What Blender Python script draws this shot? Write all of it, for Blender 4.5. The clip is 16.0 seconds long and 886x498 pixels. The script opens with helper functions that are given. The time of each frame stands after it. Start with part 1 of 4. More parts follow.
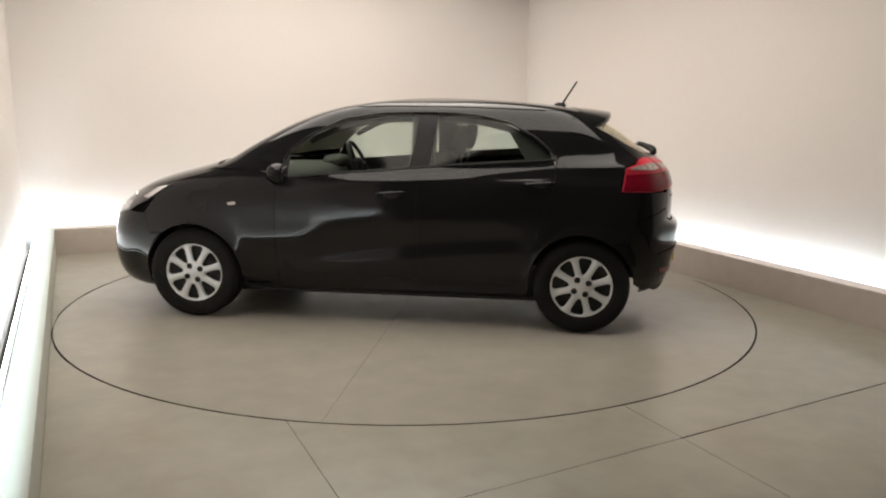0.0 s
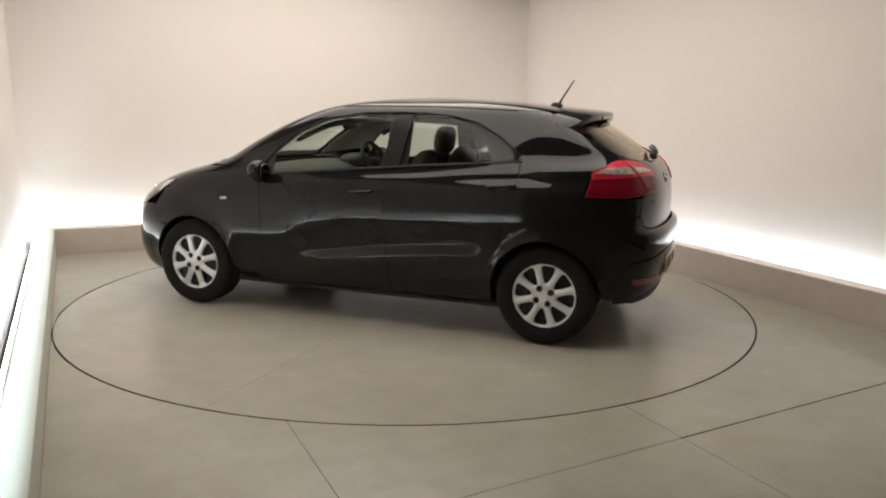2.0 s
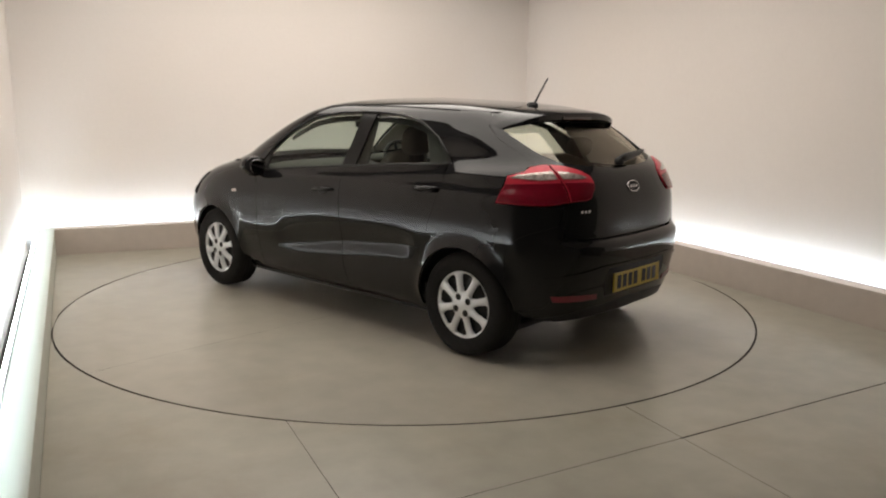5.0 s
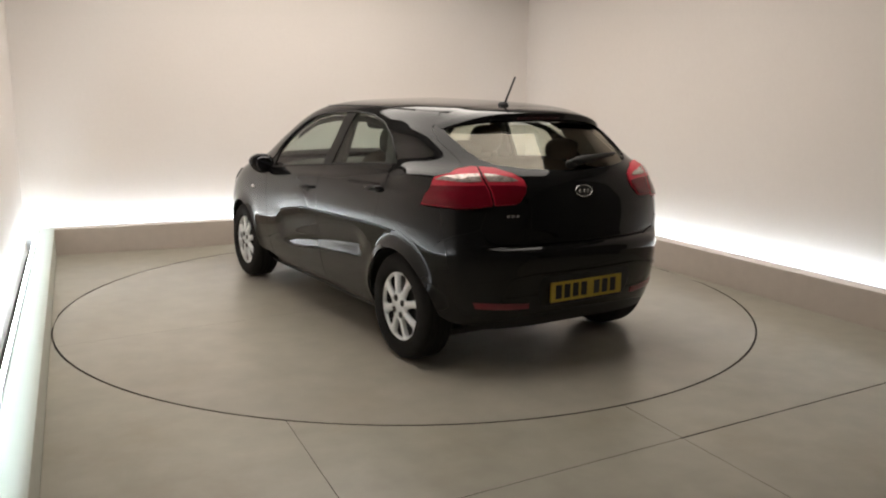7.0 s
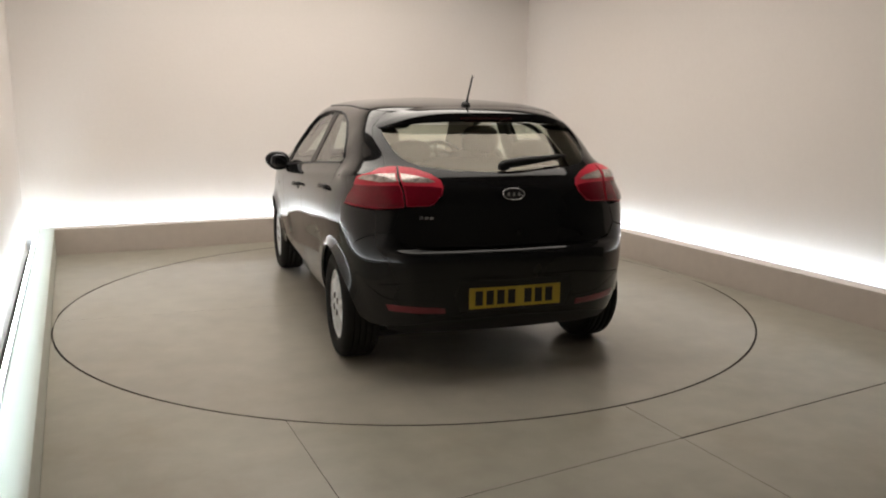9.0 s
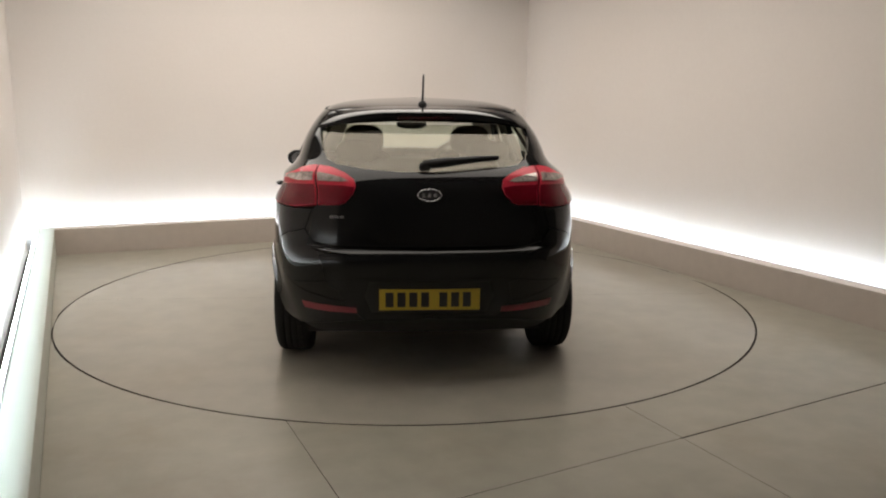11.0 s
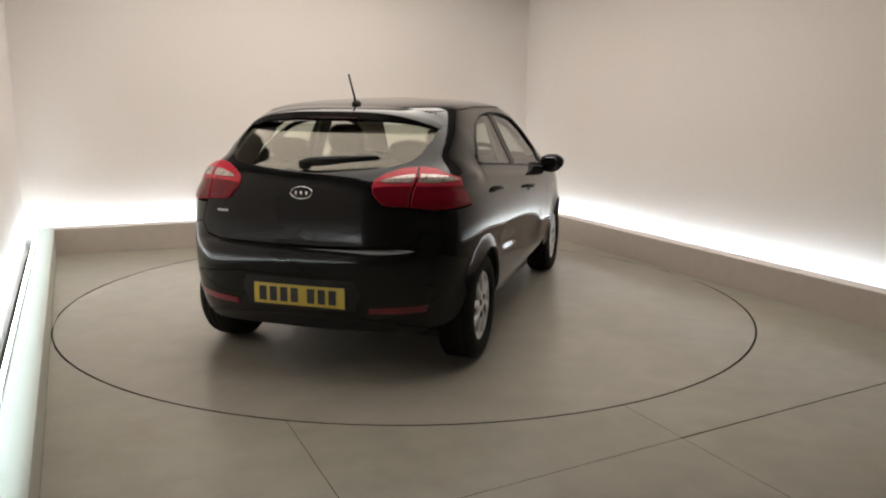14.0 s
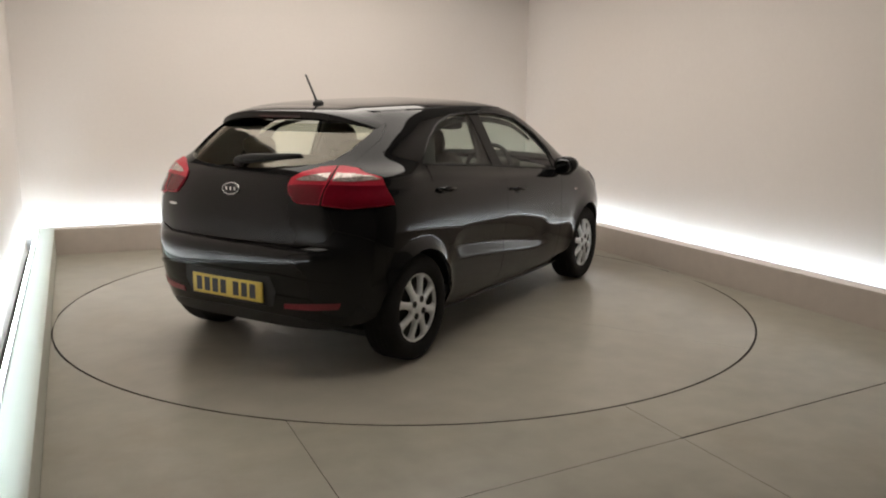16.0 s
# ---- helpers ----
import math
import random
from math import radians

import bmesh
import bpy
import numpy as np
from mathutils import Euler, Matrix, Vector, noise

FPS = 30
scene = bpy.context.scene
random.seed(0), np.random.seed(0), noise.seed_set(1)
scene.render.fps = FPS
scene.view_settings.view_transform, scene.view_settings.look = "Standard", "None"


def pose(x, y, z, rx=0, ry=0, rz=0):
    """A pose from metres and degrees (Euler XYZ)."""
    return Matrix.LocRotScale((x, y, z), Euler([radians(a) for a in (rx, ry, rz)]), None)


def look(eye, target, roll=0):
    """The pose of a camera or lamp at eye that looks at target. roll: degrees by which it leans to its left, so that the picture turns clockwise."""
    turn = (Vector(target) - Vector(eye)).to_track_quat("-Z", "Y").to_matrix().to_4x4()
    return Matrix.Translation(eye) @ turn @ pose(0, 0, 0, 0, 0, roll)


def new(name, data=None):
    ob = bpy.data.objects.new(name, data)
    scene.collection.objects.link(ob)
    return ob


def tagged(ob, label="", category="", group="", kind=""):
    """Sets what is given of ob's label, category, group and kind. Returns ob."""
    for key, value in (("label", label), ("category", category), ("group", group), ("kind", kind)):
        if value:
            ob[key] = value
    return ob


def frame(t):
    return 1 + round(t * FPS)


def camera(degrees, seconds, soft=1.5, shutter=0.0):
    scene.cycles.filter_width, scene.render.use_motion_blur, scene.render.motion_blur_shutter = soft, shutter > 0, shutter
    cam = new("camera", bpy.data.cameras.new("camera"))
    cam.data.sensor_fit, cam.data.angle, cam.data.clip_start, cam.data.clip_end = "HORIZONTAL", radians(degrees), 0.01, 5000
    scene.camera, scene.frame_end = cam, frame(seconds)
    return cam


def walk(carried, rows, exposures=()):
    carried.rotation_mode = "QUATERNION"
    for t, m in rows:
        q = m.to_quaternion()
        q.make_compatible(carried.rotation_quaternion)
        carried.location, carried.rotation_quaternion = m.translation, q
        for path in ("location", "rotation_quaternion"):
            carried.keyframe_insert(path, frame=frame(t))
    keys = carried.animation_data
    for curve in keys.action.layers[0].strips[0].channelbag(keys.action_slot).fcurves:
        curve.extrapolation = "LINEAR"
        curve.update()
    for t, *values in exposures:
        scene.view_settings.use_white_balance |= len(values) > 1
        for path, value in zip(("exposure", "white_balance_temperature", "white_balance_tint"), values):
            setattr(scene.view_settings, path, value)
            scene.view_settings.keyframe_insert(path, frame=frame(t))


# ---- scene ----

# ---- camera ----
cam = camera(58.23, 16.0, soft=2.1)
EYE = Vector((0.0, -5.8602, 1.4489))
TILT, YAW, ROLL = radians(10.4743), radians(-2.382), 0.5662
AIM = EYE + Vector((-math.sin(YAW) * math.cos(TILT), math.cos(YAW) * math.cos(TILT), -math.sin(TILT)))
walk(cam, [(0.0, look(EYE, AIM, ROLL)), (16.0, look(EYE, AIM, ROLL))], exposures=[(0.0, 0.25), (4.0, 0.15), (9.0, 0.0), (12.5, -0.06), (16.0, -0.13)])

# ---- light ----
STRIP, STRIP_RIGHT = 56.0, 39.0
PANEL = 2.7
world = bpy.data.worlds.new("world")
scene.world = world
world.use_nodes = True
world.node_tree.nodes["Background"].inputs[0].default_value = (0.05, 0.05, 0.055, 1)
world.node_tree.nodes["Background"].inputs[1].default_value = 0.2

# the room stands turned against the camera: N points to the right-hand wall, M to the far wall
ROOM = 22.6
ROOM_M = pose(0, 0, 0, 0, 0, ROOM)
N_LEFT, N_RIGHT, M_FAR, M_NEAR, HIGH = -2.449, 2.49, 2.74, -6.2, 3.1
BAY = -2.98
TROUGH, PLINTH_W, PLINTH_H = 0.26, 0.125, 0.247


# ---- materials ----
def material(name, colour, rough=0.5, metal=0.0, noise_scale=0.0, vary=0.0, bump=0.0, coat=0.0, second=0.0, coat_rough=0.03, spec=0.5, coat_ior=1.5, stain=None):
    """A surface with variation of colour at two scales and fine relief."""
    m = bpy.data.materials.new(name)
    m.use_nodes = True
    nt = m.node_tree
    b = nt.nodes["Principled BSDF"]
    b.inputs["Base Color"].default_value = (*colour, 1)
    b.inputs["Roughness"].default_value = rough
    b.inputs["Metallic"].default_value = metal
    b.inputs["Coat Weight"].default_value = coat
    b.inputs["Coat Roughness"].default_value = coat_rough
    b.inputs["Specular IOR Level"].default_value = spec
    b.inputs["Coat IOR"].default_value = coat_ior
    if noise_scale:
        tc = nt.nodes.new("ShaderNodeTexCoord")
        fine = nt.nodes.new("ShaderNodeTexNoise")
        fine.inputs["Scale"].default_value = noise_scale
        fine.inputs["Detail"].default_value = 6
        big = nt.nodes.new("ShaderNodeTexNoise")
        big.inputs["Scale"].default_value = second or noise_scale / 12
        big.inputs["Detail"].default_value = 3
        nt.links.new(tc.outputs["Object"], fine.inputs["Vector"])
        nt.links.new(tc.outputs["Object"], big.inputs["Vector"])
        mix = nt.nodes.new("ShaderNodeMath")
        mix.operation = "ADD"
        nt.links.new(fine.outputs["Fac"], mix.inputs[0])
        nt.links.new(big.outputs["Fac"], mix.inputs[1])
        ramp = nt.nodes.new("ShaderNodeMapRange")
        ramp.inputs["From Min"].default_value, ramp.inputs["From Max"].default_value = 0.6, 1.4
        ramp.inputs["To Min"].default_value, ramp.inputs["To Max"].default_value = 1 - vary, 1 + vary
        nt.links.new(mix.outputs[0], ramp.inputs["Value"])
        tint = nt.nodes.new("ShaderNodeVectorMath")
        tint.operation = "SCALE"
        tint.inputs[0].default_value = colour
        nt.links.new(ramp.outputs["Result"], tint.inputs["Scale"])
        nt.links.new(tint.outputs["Vector"], b.inputs["Base Color"])
        if stain:
            spot = nt.nodes.new("ShaderNodeTexNoise")
            spot.inputs["Scale"].default_value = 1.3
            spot.inputs["Detail"].default_value = 7
            spot.inputs["Roughness"].default_value = 0.62
            nt.links.new(tc.outputs["Object"], spot.inputs["Vector"])
            worn = nt.nodes.new("ShaderNodeMapRange")
            worn.interpolation_type = "SMOOTHSTEP"
            worn.inputs["From Min"].default_value, worn.inputs["From Max"].default_value = 0.50, 0.74
            worn.inputs["To Max"].default_value = 0.55
            nt.links.new(spot.outputs["Fac"], worn.inputs["Value"])
            over = nt.nodes.new("ShaderNodeMix")
            over.data_type = "RGBA"
            over.inputs[7].default_value = (*stain, 1)
            nt.links.new(worn.outputs["Result"], over.inputs["Factor"])
            nt.links.new(tint.outputs["Vector"], over.inputs[6])
            nt.links.new(over.outputs[2], b.inputs["Base Color"])
        if bump:
            bp = nt.nodes.new("ShaderNodeBump")
            bp.inputs["Strength"].default_value = bump
            bp.inputs["Distance"].default_value = 0.004
            nt.links.new(fine.outputs["Fac"], bp.inputs["Height"])
            nt.links.new(bp.outputs["Normal"], b.inputs["Normal"])
    return m


def emitter(name, colour, strength):
    m = bpy.data.materials.new(name)
    m.use_nodes = True
    b = m.node_tree.nodes["Principled BSDF"]
    b.inputs["Base Color"].default_value = (0.8, 0.8, 0.8, 1)
    b.inputs["Emission Color"].default_value = (*colour, 1)
    b.inputs["Emission Strength"].default_value = strength
    return m


def glass(name, tint, rough=0.01, gloss=1.0, sheen=0.055, warm=1.0):
    """A thin pane: clear with a tint, with a mirror sheen that grows with the angle."""
    m = bpy.data.materials.new(name)
    m.use_nodes = True
    nt = m.node_tree
    nt.nodes.remove(nt.nodes["Principled BSDF"])
    out = nt.nodes["Material Output"]
    clear = nt.nodes.new("ShaderNodeBsdfTransparent")
    clear.inputs[0].default_value = (*tint, 1)
    shine = nt.nodes.new("ShaderNodeBsdfGlossy")
    shine.inputs["Roughness"].default_value = rough
    shine.inputs["Color"].default_value = (gloss, gloss * warm, gloss * warm**3, 1)
    lw = nt.nodes.new("ShaderNodeLayerWeight")
    lw.inputs["Blend"].default_value = 0.5
    steep = nt.nodes.new("ShaderNodeMath")
    steep.operation = "POWER"
    steep.inputs[1].default_value = 5.0
    fr = nt.nodes.new("ShaderNodeMapRange")
    fr.inputs["To Min"].default_value, fr.inputs["To Max"].default_value = sheen, 1.0
    nt.links.new(lw.outputs["Facing"], steep.inputs[0])
    nt.links.new(steep.outputs[0], fr.inputs["Value"])
    mix = nt.nodes.new("ShaderNodeMixShader")
    nt.links.new(fr.outputs[0], mix.inputs[0])
    nt.links.new(clear.outputs[0], mix.inputs[1])
    nt.links.new(shine.outputs[0], mix.inputs[2])
    nt.links.new(mix.outputs[0], out.inputs["Surface"])
    return m


def milky(name, colour, through_light):
    """Milky plastic: part of the light passes, scattered; the rest is thrown back under a gloss."""
    m = bpy.data.materials.new(name)
    m.use_nodes = True
    nt = m.node_tree
    b = nt.nodes["Principled BSDF"]
    b.inputs["Base Color"].default_value = (*colour, 1)
    b.inputs["Roughness"].default_value = 0.3
    soft = nt.nodes.new("ShaderNodeBsdfTranslucent")
    soft.inputs[0].default_value = (*colour, 1)
    mix = nt.nodes.new("ShaderNodeMixShader")
    mix.inputs[0].default_value = through_light
    nt.links.new(b.outputs[0], mix.inputs[1])
    nt.links.new(soft.outputs[0], mix.inputs[2])
    nt.links.new(mix.outputs[0], nt.nodes["Material Output"].inputs["Surface"])
    return m


WALL = material("wall_paint", (0.785, 0.725, 0.68), 0.75, noise_scale=30, vary=0.02, bump=0.05, second=0.8)
FLOOR = material("floor_board", (0.355, 0.335, 0.274), 0.31, noise_scale=6, vary=0.17, bump=0.04, second=0.7, stain=(0.29, 0.245, 0.175))
DISC = material("turntable_board", (0.360, 0.336, 0.282), 0.28, noise_scale=5, vary=0.17, bump=0.04, second=0.8, stain=(0.30, 0.262, 0.20))
PLINTH = material("plinth_board", (0.47, 0.41, 0.36), 0.5, noise_scale=12, vary=0.06, bump=0.05, second=1.5)
PALEBOARD = material("pale_board", (0.50, 0.50, 0.44), 0.45, noise_scale=12, vary=0.06, bump=0.05, second=1.5)
EDGE = material("board_edge", (0.03, 0.022, 0.016), 0.8, noise_scale=40, vary=0.3)
SUBFLOOR = material("subfloor", (0.028, 0.020, 0.013), 0.9, noise_scale=20, vary=0.2)
CEILING = material("ceiling_paint", (0.15, 0.137, 0.12), 0.85, noise_scale=20, vary=0.03)
# for unseen surfaces; this grey sets how dark the car's reflections turn
UNSEENDIM = material("unseen_dim", (0.23, 0.22, 0.21), 0.8, noise_scale=20, vary=0.05)
ALU = material("aluminium", (0.45, 0.45, 0.45), 0.4, metal=0.8, noise_scale=80, vary=0.1)
LED = emitter("led_strip", (0.79, 0.92, 1.0), STRIP)
LED_RIGHT = emitter("led_strip_right", (0.77, 0.91, 1.0), STRIP_RIGHT)
ACRYLIC = milky("milky_acrylic", (0.86, 0.89, 0.86), 0.6)
LAMP = emitter("panel_light", (1.0, 0.92, 0.83), PANEL)
PAINT = material("black_paint", (0.0095, 0.0094, 0.0100), 0.5, coat=1.0, noise_scale=7, vary=0.05, second=1.2, coat_rough=0.032, spec=0.0, coat_ior=1.39)
BLACK = material("black_plastic", (0.014, 0.0135, 0.013), 0.5, spec=0.3, noise_scale=300, vary=0.2, bump=0.1)
GLOSSBLACK = material("gloss_black", (0.008, 0.008, 0.008), 0.35, spec=0.2, noise_scale=20, vary=0.2)
RUBBER = material("tyre_rubber", (0.017, 0.0162, 0.0155), 0.85, spec=0.15, noise_scale=60, vary=0.25, bump=0.3)
SILVER = material("silver_wheel", (0.80, 0.82, 0.84), 0.34, metal=0.25, noise_scale=150, vary=0.06)
CHROME = material("chrome", (0.75, 0.75, 0.76), 0.12, metal=1.0, noise_scale=100, vary=0.03)
DARKMETAL = material("dark_steel", (0.03, 0.03, 0.03), 0.55, metal=0.6, noise_scale=50, vary=0.2)
FABRIC = material("seat_fabric", (0.095, 0.078, 0.060), 0.9, noise_scale=45, vary=0.22, second=6)
LINING = material("roof_lining", (0.58, 0.55, 0.49), 0.9, noise_scale=200, vary=0.06, bump=0.2)
TRIMGREY = material("grey_trim", (0.06, 0.058, 0.052), 0.8, noise_scale=50, vary=0.12, second=5)
TRIMDARK = material("dark_trim", (0.035, 0.033, 0.031), 0.8, noise_scale=120, vary=0.15, bump=0.2)
RED = material("red_lens", (0.62, 0.028, 0.058), 0.3, coat=0.15, spec=0.3, noise_scale=70, vary=0.12, second=14)
DEEPRED = material("deep_red_lens", (0.165, 0.003, 0.013), 0.2, coat=0.2, spec=0.25, noise_scale=50, vary=0.15, second=12)
DARKRED = material("dark_red_lens", (0.035, 0.004, 0.005), 0.15, coat=0.6, noise_scale=60, vary=0.1)
REFLECTOR = material("red_reflector", (0.19, 0.004, 0.016), 0.3, coat=0.5, noise_scale=120, vary=0.2)
# the strong mottle paints glints into the colour of the clear lenses
CLEAR = material("clear_lens", (0.56, 0.47, 0.44), 0.15, metal=0.4, coat=1.0, noise_scale=70, vary=0.6, second=28)
HEADLIGHT = material("headlight_bowl", (0.75, 0.75, 0.76), 0.25, metal=0.7, noise_scale=35, vary=0.4, second=9)
BEZEL = material("headlamp_bezel", (0.035, 0.036, 0.038), 0.25, coat=0.8, noise_scale=60, vary=0.2)
YELLOW = material("yellow_plate", (0.60, 0.43, 0.045), 0.35, noise_scale=60, vary=0.04)
PLATEINK = material("plate_ink", (0.015, 0.013, 0.01), 0.5, noise_scale=60, vary=0.1)
PANE = glass("tinted_glass", (0.72, 0.78, 0.74), sheen=0.02)
REARPANE = glass("rear_glass", (0.80, 0.81, 0.72), sheen=0.085, warm=0.93)
MIRROR = material("mirror_glass", (0.16, 0.16, 0.17), 0.02, metal=1.0)


# ---- mesh tools ----
def as_object(name, bm, mat, parent=None, label="", smooth=False):
    me = bpy.data.meshes.new(name)
    bm.to_mesh(me)
    bm.free()
    if smooth:
        me.shade_smooth()
    me.materials.append(mat)
    ob = new(name, me)
    ob.parent = parent
    if label:
        tagged(ob, label)
    return ob


def part(name, bm, mat, parent, label="", smooth=False):
    return as_object(name, bm, mat, parent, label, smooth)


def box(bm, x0, x1, y0, y1, z0, z1, bevel=0.0, m=None):
    made = bmesh.ops.create_cube(bm, size=1.0)["verts"]
    bmesh.ops.transform(bm, verts=made, matrix=Matrix.LocRotScale(((x0 + x1) / 2, (y0 + y1) / 2, (z0 + z1) / 2), None, (x1 - x0, y1 - y0, z1 - z0)))
    if m is not None:
        bmesh.ops.transform(bm, verts=made, matrix=m)
    if bevel:
        edges = list({e for v in made for e in v.link_edges})
        bmesh.ops.bevel(bm, geom=edges, offset=bevel, segments=2, affect="EDGES", profile=0.5)
    return bm


def prism(bm, outline, z0, z1, m=None):
    """An upright prism over an outline in x and y."""
    low = [bm.verts.new((x, y, z0)) for x, y in outline]
    top = [bm.verts.new((x, y, z1)) for x, y in outline]
    n = len(outline)
    faces = [bm.faces.new(top), bm.faces.new(low[::-1])]
    for i in range(n):
        faces.append(bm.faces.new((low[i], low[(i + 1) % n], top[(i + 1) % n], top[i])))
    bmesh.ops.recalc_face_normals(bm, faces=faces)
    if m is not None:
        bmesh.ops.transform(bm, verts=low + top, matrix=m)
    return bm


def board(name, outline, mat, parent):
    """A floor board: its face, and dark sawn edges."""
    ob = part(name, prism(bmesh.new(), outline, -0.022, 0.0), mat, parent)
    ob.data.materials.append(EDGE)
    for f in ob.data.polygons:
        f.material_index = 0 if f.normal.z > 0.5 else 1
    return ob


def tube(bm, points, radii, sides=8):
    """A round bar along points."""
    rings = []
    pts = [Vector(p) for p in points]
    for i, p in enumerate(pts):
        d = (pts[min(i + 1, len(pts) - 1)] - pts[max(i - 1, 0)]).normalized()
        q = d.to_track_quat("Z", "Y")
        r = radii[i] if hasattr(radii, "__len__") else radii
        rings.append([bm.verts.new(p + q @ Vector((r * math.cos(2 * math.pi * k / sides), r * math.sin(2 * math.pi * k / sides), 0))) for k in range(sides)])
    for a, b in zip(rings, rings[1:]):
        for k in range(sides):
            bm.faces.new((a[k], a[(k + 1) % sides], b[(k + 1) % sides], b[k]))
    bm.faces.new(rings[0][::-1])
    bm.faces.new(rings[-1])
    return bm


def lathe(bm, profile, sides=64, axis="y", sign=1.0, closed=False):
    """A body turned round the y axis; profile of (radius, y)."""
    rings = []
    for r, h in profile:
        rings.append([bm.verts.new((r * math.cos(2 * math.pi * k / sides), sign * h, r * math.sin(2 * math.pi * k / sides))) for k in range(sides)])
    pairs = list(zip(rings, rings[1:])) + ([(rings[-1], rings[0])] if closed else [])
    for a, b in pairs:
        for k in range(sides):
            bm.faces.new((a[k], a[(k + 1) % sides], b[(k + 1) % sides], b[k]))
    bmesh.ops.recalc_face_normals(bm, faces=bm.faces[:])
    return bm


def blob(bm, centre, size, power=2.6, rows=14, m=None):
    """A rounded cushion shape."""
    grid = []
    sg = lambda v, e: math.copysign(abs(v) ** e, v)
    e = 2 / power
    for i in range(rows + 1):
        a = -math.pi / 2 + math.pi * i / rows
        ring = []
        for k in range(rows * 2):
            b = math.pi * k / rows
            p = Vector((size[0] / 2 * sg(math.cos(a), e) * sg(math.cos(b), e), size[1] / 2 * sg(math.cos(a), e) * sg(math.sin(b), e), size[2] / 2 * sg(math.sin(a), e)))
            if m is not None:
                p = m @ p
            ring.append(bm.verts.new(p + Vector(centre)))
        grid.append(ring)
    for a, b in zip(grid, grid[1:]):
        for k in range(rows * 2):
            bm.faces.new((a[k], a[(k + 1) % (rows * 2)], b[(k + 1) % (rows * 2)], b[k]))
    bmesh.ops.remove_doubles(bm, verts=bm.verts[:], dist=0.0005)
    return bm


# ---- the room ----
def setting(name, bm, mat, label):
    ob = as_object(name, bm, mat)
    ob.matrix_basis = ROOM_M
    return tagged(ob, label, name.split("_")[0], kind="structure")


def room():
    t = 0.12
    wl, wr, wf = N_LEFT - TROUGH, N_RIGHT + TROUGH, M_FAR + TROUGH
    lit = "plain off-white painted studio wall, lit from below"
    dim = "unseen grey wall, added to darken reflections in the car"
    setting("wall_left", box(bmesh.new(), wl - t, wl, BAY, wf + t, -0.1, HIGH), WALL, lit)
    setting("wall_right", box(bmesh.new(), wr, wr + t, BAY, wf + t, -0.1, HIGH), WALL, lit)
    setting("wall_far", box(bmesh.new(), wl, wr, wf, wf + t, -0.1, HIGH), WALL, lit)
    # unseen walls, added round the camera so the paint reflects a dim space
    setting("wall_front_left", box(bmesh.new(), wl - t, wl, M_NEAR - t, BAY - 0.002, -0.1, HIGH), UNSEENDIM, dim)
    setting("wall_front_right", box(bmesh.new(), wr, wr + t, M_NEAR - t, BAY - 0.002, -0.1, HIGH), UNSEENDIM, dim)
    setting("wall_near", box(bmesh.new(), wl, wr, M_NEAR - t, M_NEAR, -0.1, HIGH), UNSEENDIM, dim)
    setting("ceiling", box(bmesh.new(), wl - t, wr + t, BAY, wf + t, HIGH, HIGH + 0.1), CEILING, "plain matt grey-brown studio ceiling")
    setting("ceiling_front", box(bmesh.new(), wl - t, wr + t, M_NEAR - t, BAY - 0.002, HIGH, HIGH + 0.1), UNSEENDIM, "unseen grey ceiling, added to darken reflections in the car")
    setting("subfloor", box(bmesh.new(), wl, wr, M_NEAR, wf, -0.12, -0.03), SUBFLOOR, "dark subfloor under the boards")
    w, h = PLINTH_W, PLINTH_H

    def plinth(name, x0, x1, y0, y1):
        p = setting(name, box(bmesh.new(), x0, x1, y0, y1, -0.03, h, 0.004), PLINTH, "low beige painted plinth hiding a light strip along the wall")
        p["category"] = "plinth"
        p.data.materials.append(WALL)
        for f in p.data.polygons:
            f.material_index = 1 if f.normal.z > 0.9 else 0
        return p
    # the left-hand one is a hollow box under a milky acrylic cover
    left = plinth("plinth_left", N_LEFT - 0.022, N_LEFT, BAY, M_FAR + w)
    for v in left.data.vertices:
        v.co.z = min(v.co.z, h - 0.010)
    left.data.materials[0] = PALEBOARD
    left["label"] = "low beige plinth board under a milky acrylic cover, lit from below"
    part("acrylic_cover", box(bmesh.new(), N_LEFT - w, N_LEFT + 0.003, BAY, M_FAR + w, h - 0.009, h, 0.0015), ACRYLIC, left, "milky white acrylic cover")
    right = plinth("plinth_right", N_RIGHT, N_RIGHT + w, BAY, M_FAR + w)
    far = plinth("plinth_far", N_LEFT + 0.001, N_RIGHT - 0.001, M_FAR, M_FAR + w)
    for p, b in ((left, (N_LEFT - w - 0.010, N_LEFT - w - 0.001, BAY, M_FAR + w)), (right, (N_RIGHT + w + 0.001, N_RIGHT + w + 0.010, BAY, M_FAR + w)), (far, (N_LEFT - w, N_RIGHT + w, M_FAR + w + 0.001, M_FAR + w + 0.010))):
        part("edge_trim", box(bmesh.new(), *b, h - 0.014 if p is left else 0.10, h + 0.004), ALU, p, "thin grey metal edge trim")
    # light strips low in the trough
    g = 0.012

    def strip(x0, x1, y0, y1, glow=LED, z0=0.19, z1=0.21):
        ob = as_object("light_strip", box(bmesh.new(), x0, x1, y0, y1, z0, z1, 0.003), glow)
        ob.matrix_basis = ROOM_M
        tagged(ob, "cool white linear light strip hidden behind the plinth", "light strip", "light strips along the walls")
        rail = part("strip_holder", box(bmesh.new(), x0, x1, y0, y1, -0.03, z0 - 0.002), ALU, ob)
        return rail
    strip(wl + 0.095, wl + 0.095 + g, BAY + 0.05, wf - 0.13)
    strip(wr - 0.095 - g, wr - 0.095, -2.2, wf - 0.13, LED_RIGHT)
    strip(wl + 0.02, wr - 0.02, wf - 0.095 - g, wf - 0.095)


